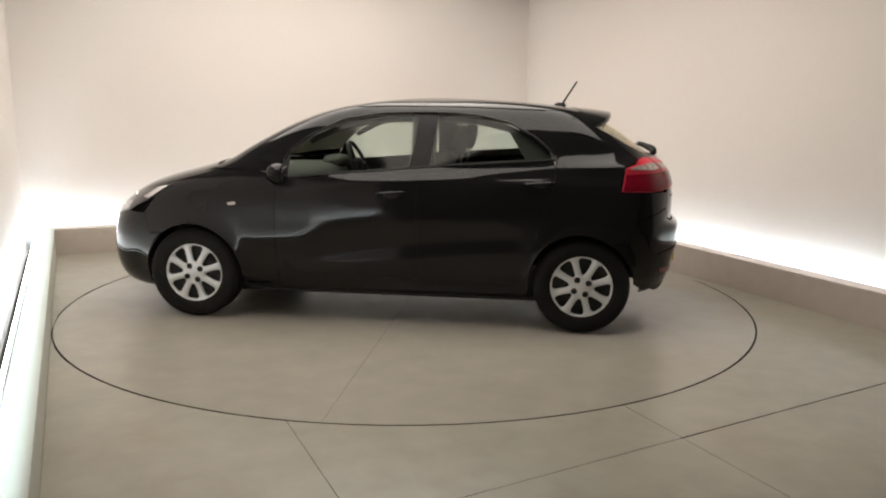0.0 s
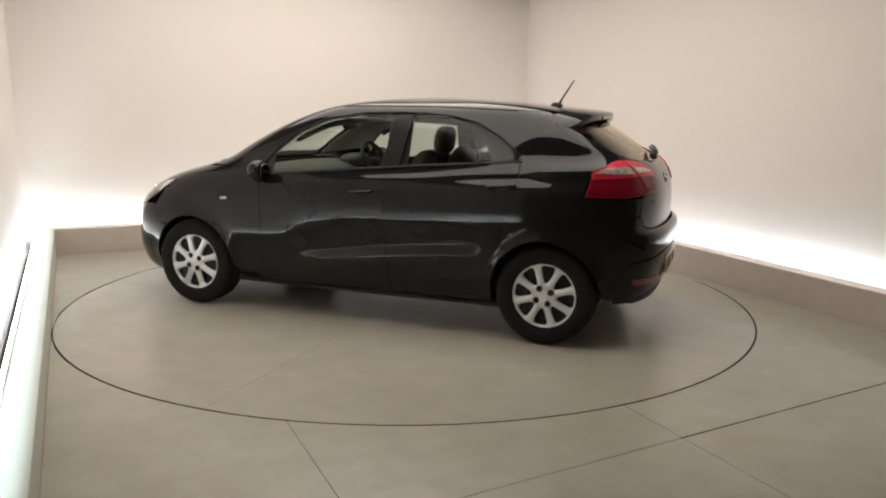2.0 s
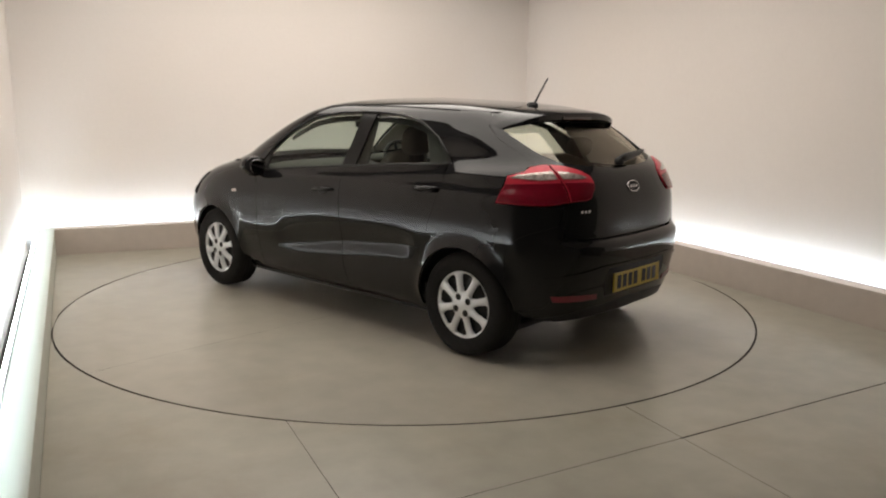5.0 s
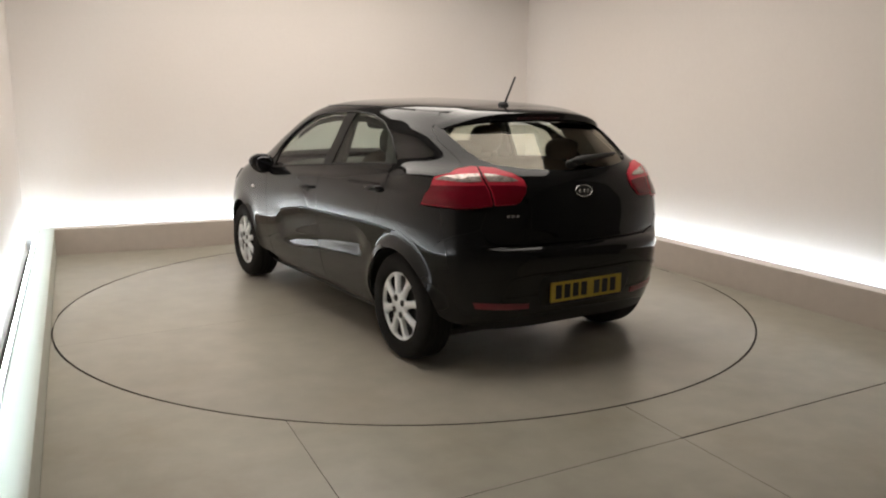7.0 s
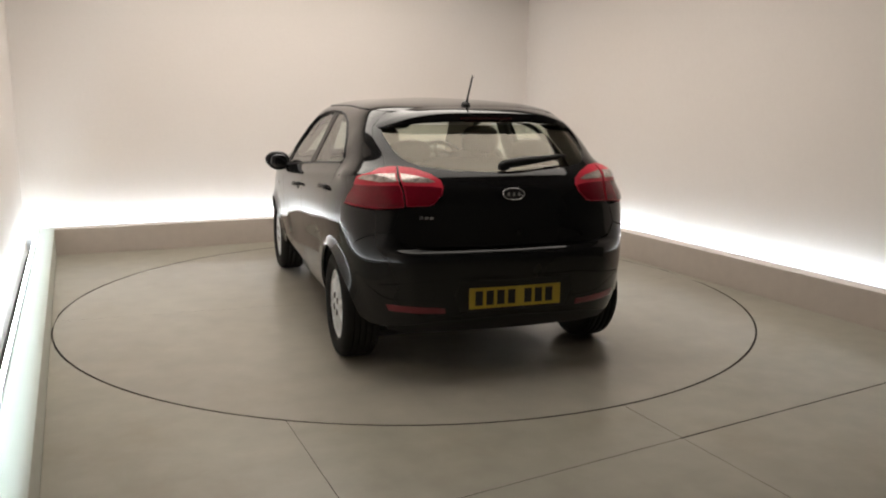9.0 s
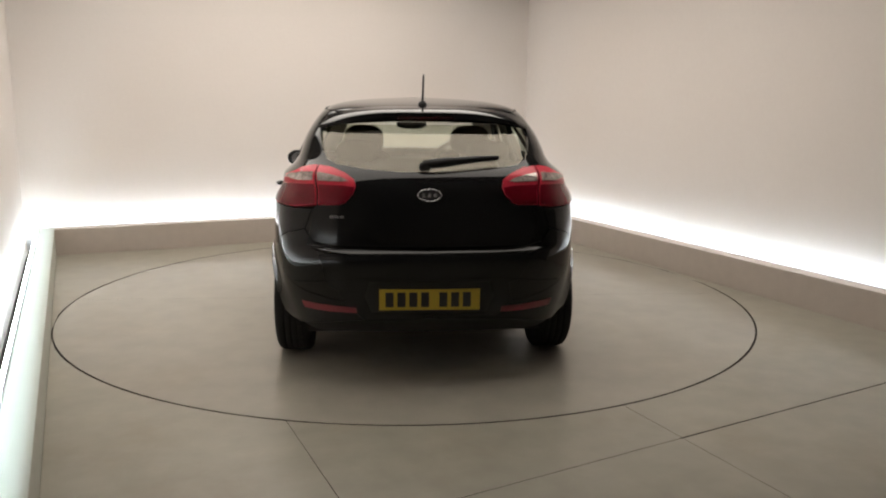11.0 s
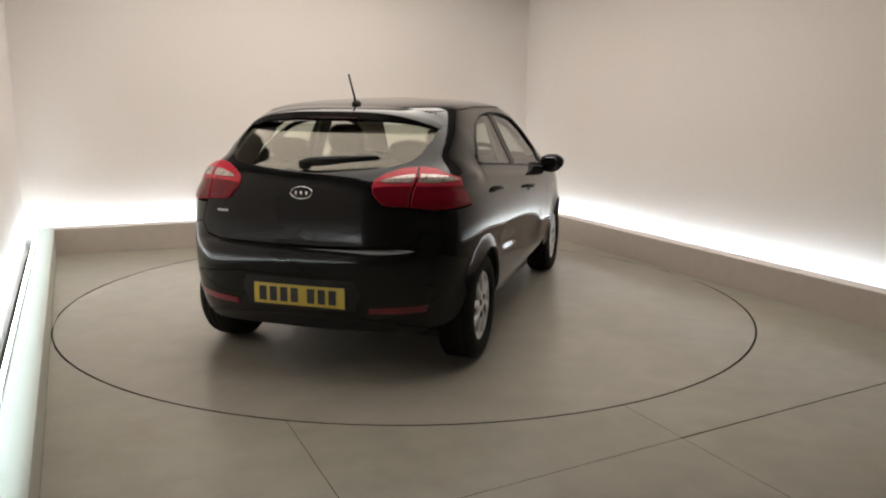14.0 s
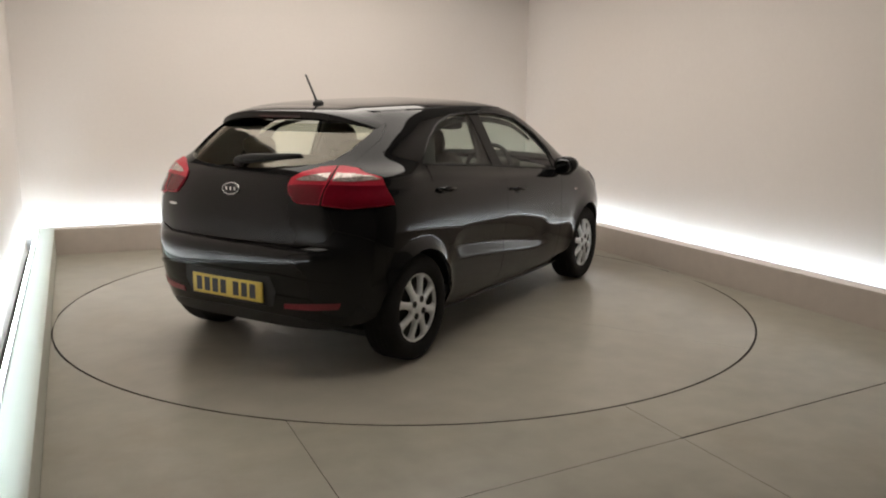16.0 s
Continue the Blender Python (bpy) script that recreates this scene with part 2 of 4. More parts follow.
R_DISC, GAP, JOINT, FINE = 2.436, 0.0135, 0.0085, 0.0014


def floor():
    left, right, far = N_LEFT + 0.003, N_RIGHT - 0.005, M_FAR - 0.005
    rc = R_DISC + GAP
    j = JOINT / 2
    cuts = [left, -1.44, 0.11, right]
    back = lambda n: -2.865 + 0.08 * (n - 0.1)

    def arc(n0, n1, steps=40, upper=False):
        """Points of the pit's edge between two positions across the room."""
        out = []
        for i in range(steps + 1):
            n = n0 + (n1 - n0) * i / steps
            m = math.sqrt(max(rc * rc - n * n, 0.0))
            out.append((n, m if upper else -m))
        return out
    pieces = []
    for i, (a, b) in enumerate(zip(cuts, cuts[1:])):
        a2, b2 = a + (FINE if i else 0), b - (FINE if i < 2 else 0)
        j = JOINT / 2 if i == 2 else JOINT / 5
        pts = [(a2, back(a2) + j), (b2, back(b2) + j)]
        lo, hi = max(a2, -rc), min(b2, rc)
        edge = arc(hi, lo)
        if i == 2:
            edge = [(b2, -j)] + edge
        if i == 0:
            edge = edge + [(a2, -j)]
        pieces.append(pts + edge)
    j = JOINT / 2
    # far half, in one board on each side
    pieces.append([(right, j), (right, far), (j, far)] + arc(j, rc, 60, True))
    pieces.append([(-j, far), (left, far), (left, j)] + arc(-rc, -j, 60, True))
    # boards on the near side
    for i, (a, b) in enumerate(zip(cuts, cuts[1:])):
        a2, b2 = a + (FINE if i else 0), b - (FINE if i < 2 else 0)
        j = JOINT / 2 if i == 2 else JOINT / 5
        pieces.append([(a2, M_NEAR), (b2, M_NEAR), (b2, back(b2) - j), (a2, back(a2) - j)])
    root = board("floor", pieces[0], FLOOR, None)
    root.matrix_basis = ROOM_M
    tagged(root, "beige painted floor boards with thin dark joints", "floor", kind="structure")
    for p in pieces[1:]:
        board("floor_board", p, FLOOR, root)


def turntable():
    root = tagged(new("turntable"), "round beige turntable flush with the floor, worn", "turntable")
    for side in (1, -1):
        n = 96
        out = []
        for i in range(n + 1):
            a = -math.pi / 2 + math.pi * i / n
            out.append((side * (R_DISC * math.cos(a) + 0.0007), R_DISC * math.sin(a)))
        board("turntable_half", out, DISC, root)
    bm = lathe(bmesh.new(), [(R_DISC - 0.02, -0.029), (R_DISC - 0.02, -0.023), (0.2, -0.023), (0.2, -0.029)], 64)
    bmesh.ops.rotate(bm, verts=bm.verts[:], matrix=Matrix.Rotation(math.pi / 2, 3, "X"))
    part("bearing_plate", bm, DARKMETAL, root)
    return root


def ceiling_light():
    """One large glowing sheet in a thin frame under the ceiling."""
    root = tagged(new("ceiling_light"), "large glowing warm white sheet light under the ceiling", "ceiling light")
    root.matrix_basis = ROOM_M @ pose(0, 0, HIGH)
    x0, x1, y0, y1, e = -1.9, 1.6, -2.2, 2.35, 0.03
    for b in ((x0 - e, x1 + e, y0 - e, y0), (x0 - e, x1 + e, y1, y1 + e), (x0 - e, x0, y0, y1), (x1, x1 + e, y0, y1)):
        part("frame_bar", box(bmesh.new(), *b, -0.05, 0.0, 0.003), ALU, root, "thin grey metal frame bar")
    part("light_sheet", box(bmesh.new(), x0 + 0.002, x1 - 0.002, y0 + 0.002, y1 - 0.002, -0.03, -0.01), LAMP, root, "glowing white sheet")


# ---- the car: its outer skin ----
# half length to the front and to the rear and half width, by height above the floor
XM = -0.25


def curve(rows, sigma):
    """A smooth curve through rows of (height, value), tabled finely."""
    z = np.array([r[0] for r in rows])
    v = np.array([r[1] for r in rows])
    h = np.diff(z)
    d = np.diff(v) / h
    slope = np.zeros(len(z))
    slope[0], slope[-1] = d[0], d[-1]
    for i in range(1, len(z) - 1):
        if d[i - 1] * d[i] > 0:
            a, b = 2 * h[i] + h[i - 1], h[i] + 2 * h[i - 1]
            slope[i] = (a + b) / (a / d[i - 1] + b / d[i])
    q = np.arange(z[0], z[-1] + 0.0005, 0.001)
    k = np.clip(np.searchsorted(z, q, side="right") - 1, 0, len(h) - 1)
    t = (q - z[k]) / h[k]
    val = (2 * t**3 - 3 * t**2 + 1) * v[k] + (t**3 - 2 * t**2 + t) * h[k] * slope[k] + (-2 * t**3 + 3 * t**2) * v[k + 1] + (t**3 - t**2) * h[k] * slope[k + 1]
    if sigma:
        n = int(sigma * 3000)
        ker = np.exp(-0.5 * (np.arange(-n, n + 1) / (sigma * 1000)) ** 2)
        ker /= ker.sum()
        pad = np.concatenate([2 * val[0] - val[n:0:-1], val, 2 * val[-1] - val[-2:-n - 2:-1]])
        keep = np.clip((q - 1.30) / 0.06, 0, 1)
        val = val * keep + np.convolve(pad, ker, "valid") * (1 - keep)
    return q, val


FRONT = curve([(0.15, 1.93), (0.20, 2.015), (0.30, 2.058), (0.42, 2.070), (0.52, 2.062), (0.62, 2.038), (0.72, 1.975), (0.80, 1.885), (0.87, 1.768), (0.93, 1.605), (0.99, 1.38), (1.05, 1.19), (1.12, 1.07), (1.20, 0.925), (1.32, 0.665), (1.40, 0.42), (1.44, 0.20), (1.462, 0.0), (1.473, -0.13), (1.478, -0.20)], 0.004)
REAR = curve([(0.15, -1.80), (0.22, -1.852), (0.33, -1.892), (0.45, -1.920), (0.55, -1.937), (0.645, -1.945), (0.684, -1.936), (0.699, -1.908), (0.710, -1.892), (0.80, -1.894), (0.90, -1.888), (1.00, -1.862), (1.07, -1.82), (1.135, -1.73), (1.228, -1.605), (1.32, -1.47), (1.375, -1.37), (1.405, -1.29), (1.430, -1.14), (1.450, -0.90), (1.465, -0.64), (1.478, -0.34)], 0.004)
WIDTH = curve([(0.15, 0.70), (0.20, 0.755), (0.27, 0.800), (0.38, 0.833), (0.50, 0.848), (0.65, 0.857), (0.78, 0.859), (0.88, 0.853), (0.94, 0.841), (1.00, 0.806), (1.10, 0.757), (1.20, 0.708), (1.30, 0.660), (1.36, 0.625), (1.40, 0.588), (1.43, 0.532), (1.45, 0.45), (1.465, 0.32), (1.474, 0.16), (1.478, 0.05)], 0.004)
# the tail beside the bumper's ledge, where the ledge has run out
REAR_SIDE = curve([(0.15, -1.80), (0.22, -1.852), (0.33, -1.888), (0.45, -1.905), (0.55, -1.913), (0.645, -1.913), (0.72, -1.908), (0.80, -1.900), (0.90, -1.888), (1.00, -1.862), (1.07, -1.82), (1.135, -1.73), (1.228, -1.605), (1.32, -1.47), (1.375, -1.37), (1.405, -1.29), (1.430, -1.14), (1.450, -0.90), (1.465, -0.64), (1.478, -0.34)], 0.004)
XI = np.concatenate([np.linspace(0, 0.9, 800), 1 - np.geomspace(0.1, 1e-7, 1200)])
XI[-1] = 1.0
ETA_TAIL = (1 - XI**8.5) ** (1 / 3.1)
ETA_NOSE = (1 - XI**9.5) ** (1 / 2.9)
S_TAIL, S_NOSE = XI + 1 - ETA_TAIL, XI + 1 - ETA_NOSE
AXLE = 1.285


def bump_out(x, z):
    """Pressed shapes of the flanks: arch lips, shoulder line, scalloped lower doors."""
    d = np.zeros_like(x)
    for hub in (AXLE, -AXLE):
        r = np.hypot(x - hub, z - 0.305)
        wide, high = (0.12, 0.028) if hub > 0 else (0.10, 0.029)
        ring = np.clip((r - 0.32) / wide, 0, 1)
        low = np.clip((z - 0.16) / 0.2, 0, 1)
        d = d + high * (1 - ring) ** 2 * low
    # the scallop: a rising ledge, the hollow over it, and its upper edge
    ease = lambda t: t * t * (3 - 2 * t)
    foot = np.interp(x, [-0.90, -0.65, -0.19, 0.19, 0.65], [0.515, 0.505, 0.450, 0.412, 0.398])
    ledge = np.interp(x, [-0.90, -0.75, -0.42, -0.19, 0.04, 0.25, 0.65], [0.605, 0.590, 0.565, 0.540, 0.505, 0.475, 0.430])
    brow = np.interp(x, [-0.90, -0.75, 0.00, 0.36, 0.65], [0.690, 0.720, 0.720, 0.670, 0.580])
    deep = ease(np.clip((0.66 - x) / 0.55, 0, 1)) * ease(np.clip((x + 0.95) / 0.16, 0, 1))
    up = np.clip((z - foot) / (ledge - foot), 0, 1)
    up = 0.6 * up + 0.4 * ease(up)
    down = ease(np.clip((brow - z) / (brow - ledge), 0, 1))
    d = d - 0.0185 * deep * up * down
    # the swelling of the lower wing ahead of the scallop
    ahead = ease(np.clip((x - 0.36) / 0.16, 0, 1)) * ease(np.clip((1.02 - x) / 0.15, 0, 1))
    d = d + 0.010 * ahead * np.exp(-(((z - 0.535) / 0.10) ** 2))
    # the shoulder line under the waist, and the haunch over the tail lamp
    shoulder = np.clip((1.00 - x) / 0.4, 0, 1)
    zs = 0.947 - 0.080 * x
    d = d + 0.0045 * shoulder * np.exp(-(((z - zs) / 0.024) ** 2))
    haunch = ease(np.clip((-1.12 - x) / 0.22, 0, 1))
    d = d + 0.020 * haunch * np.exp(-(((z - 1.052) / 0.042) ** 2))
    # the rear pillar is hollowed over the haunch and stands more upright than the windows
    pillar = ease(np.clip((-0.95 - x) / 0.25, 0, 1)) * ease(np.clip((x + 1.72) / 0.22, 0, 1))
    d = d - 0.013 * pillar * np.exp(-(((z - 1.135) / 0.050) ** 2)) + 0.006 * pillar * np.exp(-(((z - 1.27) / 0.060) ** 2))
    return d


def skin(s, z, lift=0.0):
    """The point of the left-hand skin for the way round s (-2 tail, 0 flank, 2 nose) and the height z."""
    s, z = np.asarray(s, float), np.asarray(z, float)
    a = np.abs(s)
    xi = np.where(s > 0, np.interp(a, S_NOSE, XI), np.interp(a, S_TAIL, XI))
    eta = np.where(s > 0, np.interp(a, S_NOSE, ETA_NOSE), np.interp(a, S_TAIL, ETA_TAIL))
    side = np.clip((eta - 0.62) / 0.24, 0, 1)
    side = side * side * (3 - 2 * side)
    end = np.where(s > 0, np.interp(z, *FRONT), np.interp(z, *REAR) * (1 - side) + np.interp(z, *REAR_SIDE) * side)
    x = XM + (end - XM) * xi
    y = np.interp(z, *WIDTH) * eta
    y = y + bump_out(x, z) * np.clip((eta - 0.5) * 3, 0, 1)
    return np.stack([x, y, z], -1)


def normals(s, z):
    s = np.clip(s, -1.985, 1.985)
    e = np.clip((1.4775 - z) / 2, 0.003, 0.010)
    zz = np.clip(z, 0.162, 1.4740)
    a = skin(s + 0.012, zz) - skin(s - 0.012, zz)
    b = skin(s, zz + e) - skin(s, zz - e)
    n = np.cross(b, a)
    n /= np.linalg.norm(n, axis=-1, keepdims=True) + 1e-12
    return n


def from_x(x, z):
    end = float(np.interp(z, *FRONT)) if x > XM else float(np.interp(z, *REAR))
    xi = min(abs((x - XM) / (end - XM)), 1.0)
    return math.copysign(float(np.interp(xi, XI, S_NOSE if x > XM else S_TAIL)), x - XM)


def from_y(y, z, nose=False):
    eta = min(max(y / float(np.interp(z, *WIDTH)), 0.0), 1.0)
    if nose:
        return float(np.interp(eta, ETA_NOSE[::-1], S_NOSE[::-1]))
    return -float(np.interp(eta, ETA_TAIL[::-1], S_TAIL[::-1]))


def outline(points, step=0.03):
    """Corner points to (s, z). Each is ('x', x, z), ('y', y, z), ('Y', y, z) for the nose, or ('s', s, z)."""
    out = []
    n = len(points)

    def put(k, a, z):
        z = min(max(z, 0.152), 1.4775)
        return ({"x": lambda: from_x(a, z), "y": lambda: from_y(a, z), "Y": lambda: from_y(a, z, True), "s": lambda: a}[k](), z)
    for i in range(n):
        (k, a, z), (k2, a2, z2) = points[i], points[(i + 1) % n]
        if k == k2:
            m = max(1, int(max(abs(a2 - a), abs(z2 - z)) / step))
            out += [put(k, a + (a2 - a) * t / m, z + (z2 - z) * t / m) for t in range(m)]
        else:
            p, q = put(k, a, z), put(k2, a2, z2)
            m = max(1, int(max(abs(q[0] - p[0]), abs(q[1] - p[1])) / step))
            out += [(p[0] + (q[0] - p[0]) * t / m, p[1] + (q[1] - p[1]) * t / m) for t in range(m)]
    clean = [out[0]]
    for p in out[1:]:
        if abs(p[0] - clean[-1][0]) + abs(p[1] - clean[-1][1]) > 1e-4:
            clean.append(p)
    return clean


def inset(poly, gap, both):
    """The outline drawn in by a narrow gap to the neighbours."""
    k = 1.75
    q = np.array([(a * k, z) for a, z in poly])
    turn = np.roll(q, -1, 0) - q
    area = np.sum(q[:, 0] * np.roll(q[:, 1], -1) - np.roll(q[:, 0], -1) * q[:, 1])
    n = np.stack([-turn[:, 1], turn[:, 0]], 1) * (1 if area > 0 else -1)
    n /= np.linalg.norm(n, axis=1, keepdims=True) + 1e-12
    m = n + np.roll(n, 1, 0)
    m /= np.maximum(np.sum(m * m, 1, keepdims=True) / 2, 0.5)
    r = q + m * gap
    out = []
    for (a0, z0), (a1, z1) in zip(poly, r):
        a1 /= k
        if both and abs(abs(a0) - 2) < 1e-4:
            a1 = a0
        out.append((max(-2.0, min(2.0, a1)), z1))
    return out


def panel(name, points, mat, parent, side=1, label="", sink=0.0, depth=0.014, gap=0.0015, both=False, step_s=0.03, step_z=0.02):
    """A pressed panel cut from the skin: its face, and a rim turned in along its edge. side -1: the right-hand one; both: one panel across the middle."""
    poly = inset(outline(points), gap, both)
    bm = bmesh.new()
    bm.faces.new([bm.verts.new((s, 0.0, z)) for s, z in poly])
    smin, smax = min(p[0] for p in poly), max(p[0] for p in poly)
    zmin, zmax = min(p[1] for p in poly), max(p[1] for p in poly)
    lines = [((k * step_s, 0, 0), (1, 0, 0)) for k in range(math.ceil(smin / step_s), math.floor(smax / step_s) + 1)]
    zs = [k * step_z for k in range(math.ceil(zmin / step_z), math.floor(zmax / step_z) + 1)]
    zs += [z for z in (1.395, 1.408, 1.42, 1.43, 1.443, 1.449, 1.455, 1.460, 1.465, 1.469, 1.473) if zmin < z < zmax]
    lines += [((0, 0, z), (0, 0, 1)) for z in zs]
    for co, no in lines:
        bmesh.ops.bisect_plane(bm, geom=bm.verts[:] + bm.edges[:] + bm.faces[:], plane_co=co, plane_no=no, dist=1e-6)
    bmesh.ops.remove_doubles(bm, verts=bm.verts[:], dist=1e-5)
    bm.verts.ensure_lookup_table()
    bm.verts.index_update()
    sz = np.array([(v.co.x, v.co.z) for v in bm.verts])
    p, nrm = skin(sz[:, 0], sz[:, 1]), normals(sz[:, 0], sz[:, 1])
    faces = [[v.index for v in f.verts] for f in bm.faces]
    border = []
    for e in bm.edges:
        if len(e.link_faces) == 1:
            f = e.link_faces[0]
            i, j = e.verts[0].index, e.verts[1].index
            middle = both and abs(abs(sz[i, 0]) - 2) < 1e-3 and abs(abs(sz[j, 0]) - 2) < 1e-3
            if middle:
                continue
            ids = [v.index for v in f.verts]
            k = ids.index(i)
            if ids[(k + 1) % len(ids)] != j:
                i, j = j, i
            border.append((i, j, [v.index for v in f.verts]))
    bm.free()
    p = p - nrm * sink
    if both:
        p[:, 1] = np.where(np.abs(np.abs(sz[:, 0]) - 2) < 1e-3, 0.0, p[:, 1])
    # the winding that faces outwards
    vote = 0.0
    for f in faces:
        vote += np.cross(p[f[1]] - p[f[0]], p[f[2]] - p[f[0]]) @ nrm[f[0]]
    if vote < 0:
        faces = [f[::-1] for f in faces]
        border = [(j, i, f) for i, j, f in border]
    verts, vn, all_faces, loop_n = [], [], [], []

    def add(flip):
        base = len(verts)
        k = np.array([1, -1 if flip else 1, 1])
        verts.extend(p * k)
        nn = nrm * k
        for f in faces:
            ff = f[::-1] if flip else f
            all_faces.append([base + i for i in ff])
            loop_n.extend(nn[i] for i in ff)
        for i, j, f in border:
            b = len(verts)
            q = [p[i], p[j], p[j] - nrm[j] * depth, p[i] - nrm[i] * depth]
            verts.extend(v * k for v in q)
            ids = [b + 1, b, b + 3, b + 2]
            t = np.cross(q[1] - q[0], q[3] - q[0])
            rn = -t / (np.linalg.norm(t) + 1e-12) * k
            if flip:
                ids = ids[::-1]
            all_faces.append(ids)
            loop_n.extend([rn] * 4)
    if both:
        add(False)
        add(True)
    else:
        add(side < 0)
    me = bpy.data.meshes.new(name)
    me.from_pydata([tuple(v) for v in verts], [], all_faces)
    me.shade_smooth()
    me.normals_split_custom_set([tuple(n) for n in loop_n])
    me.materials.append(mat)
    ob = new(name, me)
    ob.parent = parent
    if label:
        tagged(ob, label)
    return ob


def arch(hub, a0, a1, r=0.338, n=18):
    """Points of a wheel arch's edge, angles in degrees from the front, upwards."""
    return [("x", hub + r * math.cos(radians(a0 + (a1 - a0) * i / n)), 0.305 + r * math.sin(radians(a0 + (a1 - a0) * i / n))) for i in range(n + 1)]


BELT = [("x", 0.70, 0.950), ("x", 0.40, 0.978), ("x", 0.0, 1.012), ("x", -0.40, 1.046), ("x", -0.80, 1.074), ("x", -1.10, 1.095)]
DLO_TOP = [("x", 0.70, 1.02), ("x", 0.62, 1.13), ("x", 0.495, 1.236), ("x", 0.28, 1.338), ("x", 0.02, 1.378), ("x", -0.216, 1.386), ("x", -0.42, 1.383), ("x", -0.615, 1.368), ("x", -0.795, 1.328), ("x", -0.957, 1.246), ("x", -1.07, 1.155), ("x", -1.12, 1.10)]


def belt(x, up=0.0):
    xs = [b[1] for b in BELT][::-1]
    zs = [b[2] for b in BELT][::-1]
    return ("x", x, float(np.interp(x, xs, zs)) + up)


def dlo(x, down=0.0):
    xs = [b[1] for b in DLO_TOP][::-1]
    zs = [b[2] for b in DLO_TOP][::-1]
    return ("x", x, float(np.interp(x, xs, zs)) - down)


def span(f, a, b, n=14, off=0.0):
    return [f(a + (b - a) * i / n, off) for i in range(n + 1)]


WS_EDGE = [("Y", 0.63, 1.035), ("Y", 0.595, 1.12), ("Y", 0.545, 1.24), ("Y", 0.495, 1.33), ("Y", 0.44, 1.405)]
GLASS_TOP = 1.335
REAR_GLASS_SIDE = [("y", 0.51, GLASS_TOP), ("y", 0.578, 1.300), ("y", 0.574, 1.25), ("y", 0.562, 1.19), ("y", 0.538, 1.152), ("y", 0.47, 1.123), ("y", 0.32, 1.103), ("y", 0.15, 1.092)]


def flank(car, side):
    """Panels of one side."""
    # front wing
    lower = arch(AXLE, 0, 180)[::-1]
    panel("front_wing", [("x", 0.70, 0.23)] + [p for p in lower if p[2] > 0.23 and p[1] < AXLE + 0.30] + [("x", 1.60, 0.60), ("x", 1.63, 0.70), ("x", 1.55, 0.80), ("Y", 0.70, 0.895), ("Y", 0.70, 0.945), ("Y", 0.705, 0.99), ("x", 0.86, 1.005), ("x", 0.72, 0.985), ("x", 0.70, 0.95)], PAINT, car, side, "glossy black front wing")
    # doors
    seam = [("x", -0.235, 1.032), ("x", -0.225, 0.80), ("x", -0.235, 0.55), ("x", -0.26, 0.235)]
    fd = panel("front_door", [("x", 0.70, 0.235)] + span(belt, 0.70, -0.235)[0:] + seam[1:], PAINT, car, side, "glossy black front door with scalloped lower edge", step_s=0.015, step_z=0.01)
    rear_arch = [p for p in arch(-AXLE, 0, 180, n=36) if p[1] > -AXLE + 0.21 and p[2] > 0.30]
    rd = panel("rear_door", span(belt, -0.235, -1.09) + [("x", -1.10, 0.99), ("x", -1.075, 0.86), ("x", -1.02, 0.74), ("x", -1.005, 0.60)] + rear_arch[::-1] + [("x", -0.945, 0.24), ("x", -0.26, 0.235)] + seam[::-1][1:-1], PAINT, car, side, "glossy black rear door cut round the wheel arch", step_s=0.015, step_z=0.01)
    # sill
    panel("sill", [("x", 0.93, 0.185), ("x", 0.935, 0.228), ("x", -0.94, 0.232), ("x", -0.94, 0.185)], PAINT, car, side, "black sill under the doors", 0.018)
    # rear quarter with the rear pillar
    over = [p for p in arch(-AXLE, 0, 180, n=36) if p[1] < -AXLE + 0.22 and p[2] > 0.465]
    panel("rear_quarter", [("x", -1.005, 0.60), ("x", -1.02, 0.74), ("x", -1.075, 0.86), ("x", -1.10, 0.99), ("x", -1.10, 1.095), ("x", -1.12, 1.10), ("x", -1.07, 1.155), ("x", -0.957, 1.246), ("x", -0.957, 1.30), ("y", 0.605, 1.312), ("y", 0.632, 1.24), ("y", 0.630, 1.16), ("y", 0.63, 1.110), ("y", 0.66, 1.104), ("x", -1.60, 1.082), ("x", -1.526, 1.060), ("x", -1.50, 0.91), ("x", -1.60, 0.902), ("y", 0.70, 0.898), ("y", 0.606, 0.90), ("y", 0.642, 0.80), ("x", -1.70, 0.765), ("x", -1.625, 0.73), ("x", -1.60, 0.66), ("x", -1.585, 0.46)] + over[::-1], PAINT, car, side, "glossy black rear quarter with a broad rear pillar", gap=0.0002)
    # roof rail with the windscreen pillar
    rail = [("x", 0.80, 1.003), ("x", 0.72, 1.00)] + span(dlo, 0.70, -0.957, 30) + [("x", -0.957, 1.30), ("y", 0.605, 1.312), ("y", 0.565, 1.352), ("y", 0.515, 1.392), ("x", -1.00, 1.402), ("x", -0.50, 1.418), ("x", 0.0, 1.418), ("x", 0.22, 1.412)] + WS_EDGE[::-1] + [("Y", 0.70, 1.005)]
    panel("roof_rail", rail, PAINT, car, side, "black roof rail and windscreen pillar", gap=0.0002)
    # windows
    g1 = span(belt, 0.62, -0.17, 14, 0.012) + [("x", -0.20, 1.20), ("x", -0.215, 1.370)] + span(dlo, -0.215, 0.60, 18, 0.014)
    panel("front_window", g1, PANE, fd, side, "tinted front door glass", 0.010, 0.004, 0.0)
    g2 = span(belt, -0.30, -1.04, 14, 0.012) + [("x", -1.06, 1.145)] + span(dlo, -1.05, -0.335, 18, 0.014) + [("x", -0.33, 1.30)]
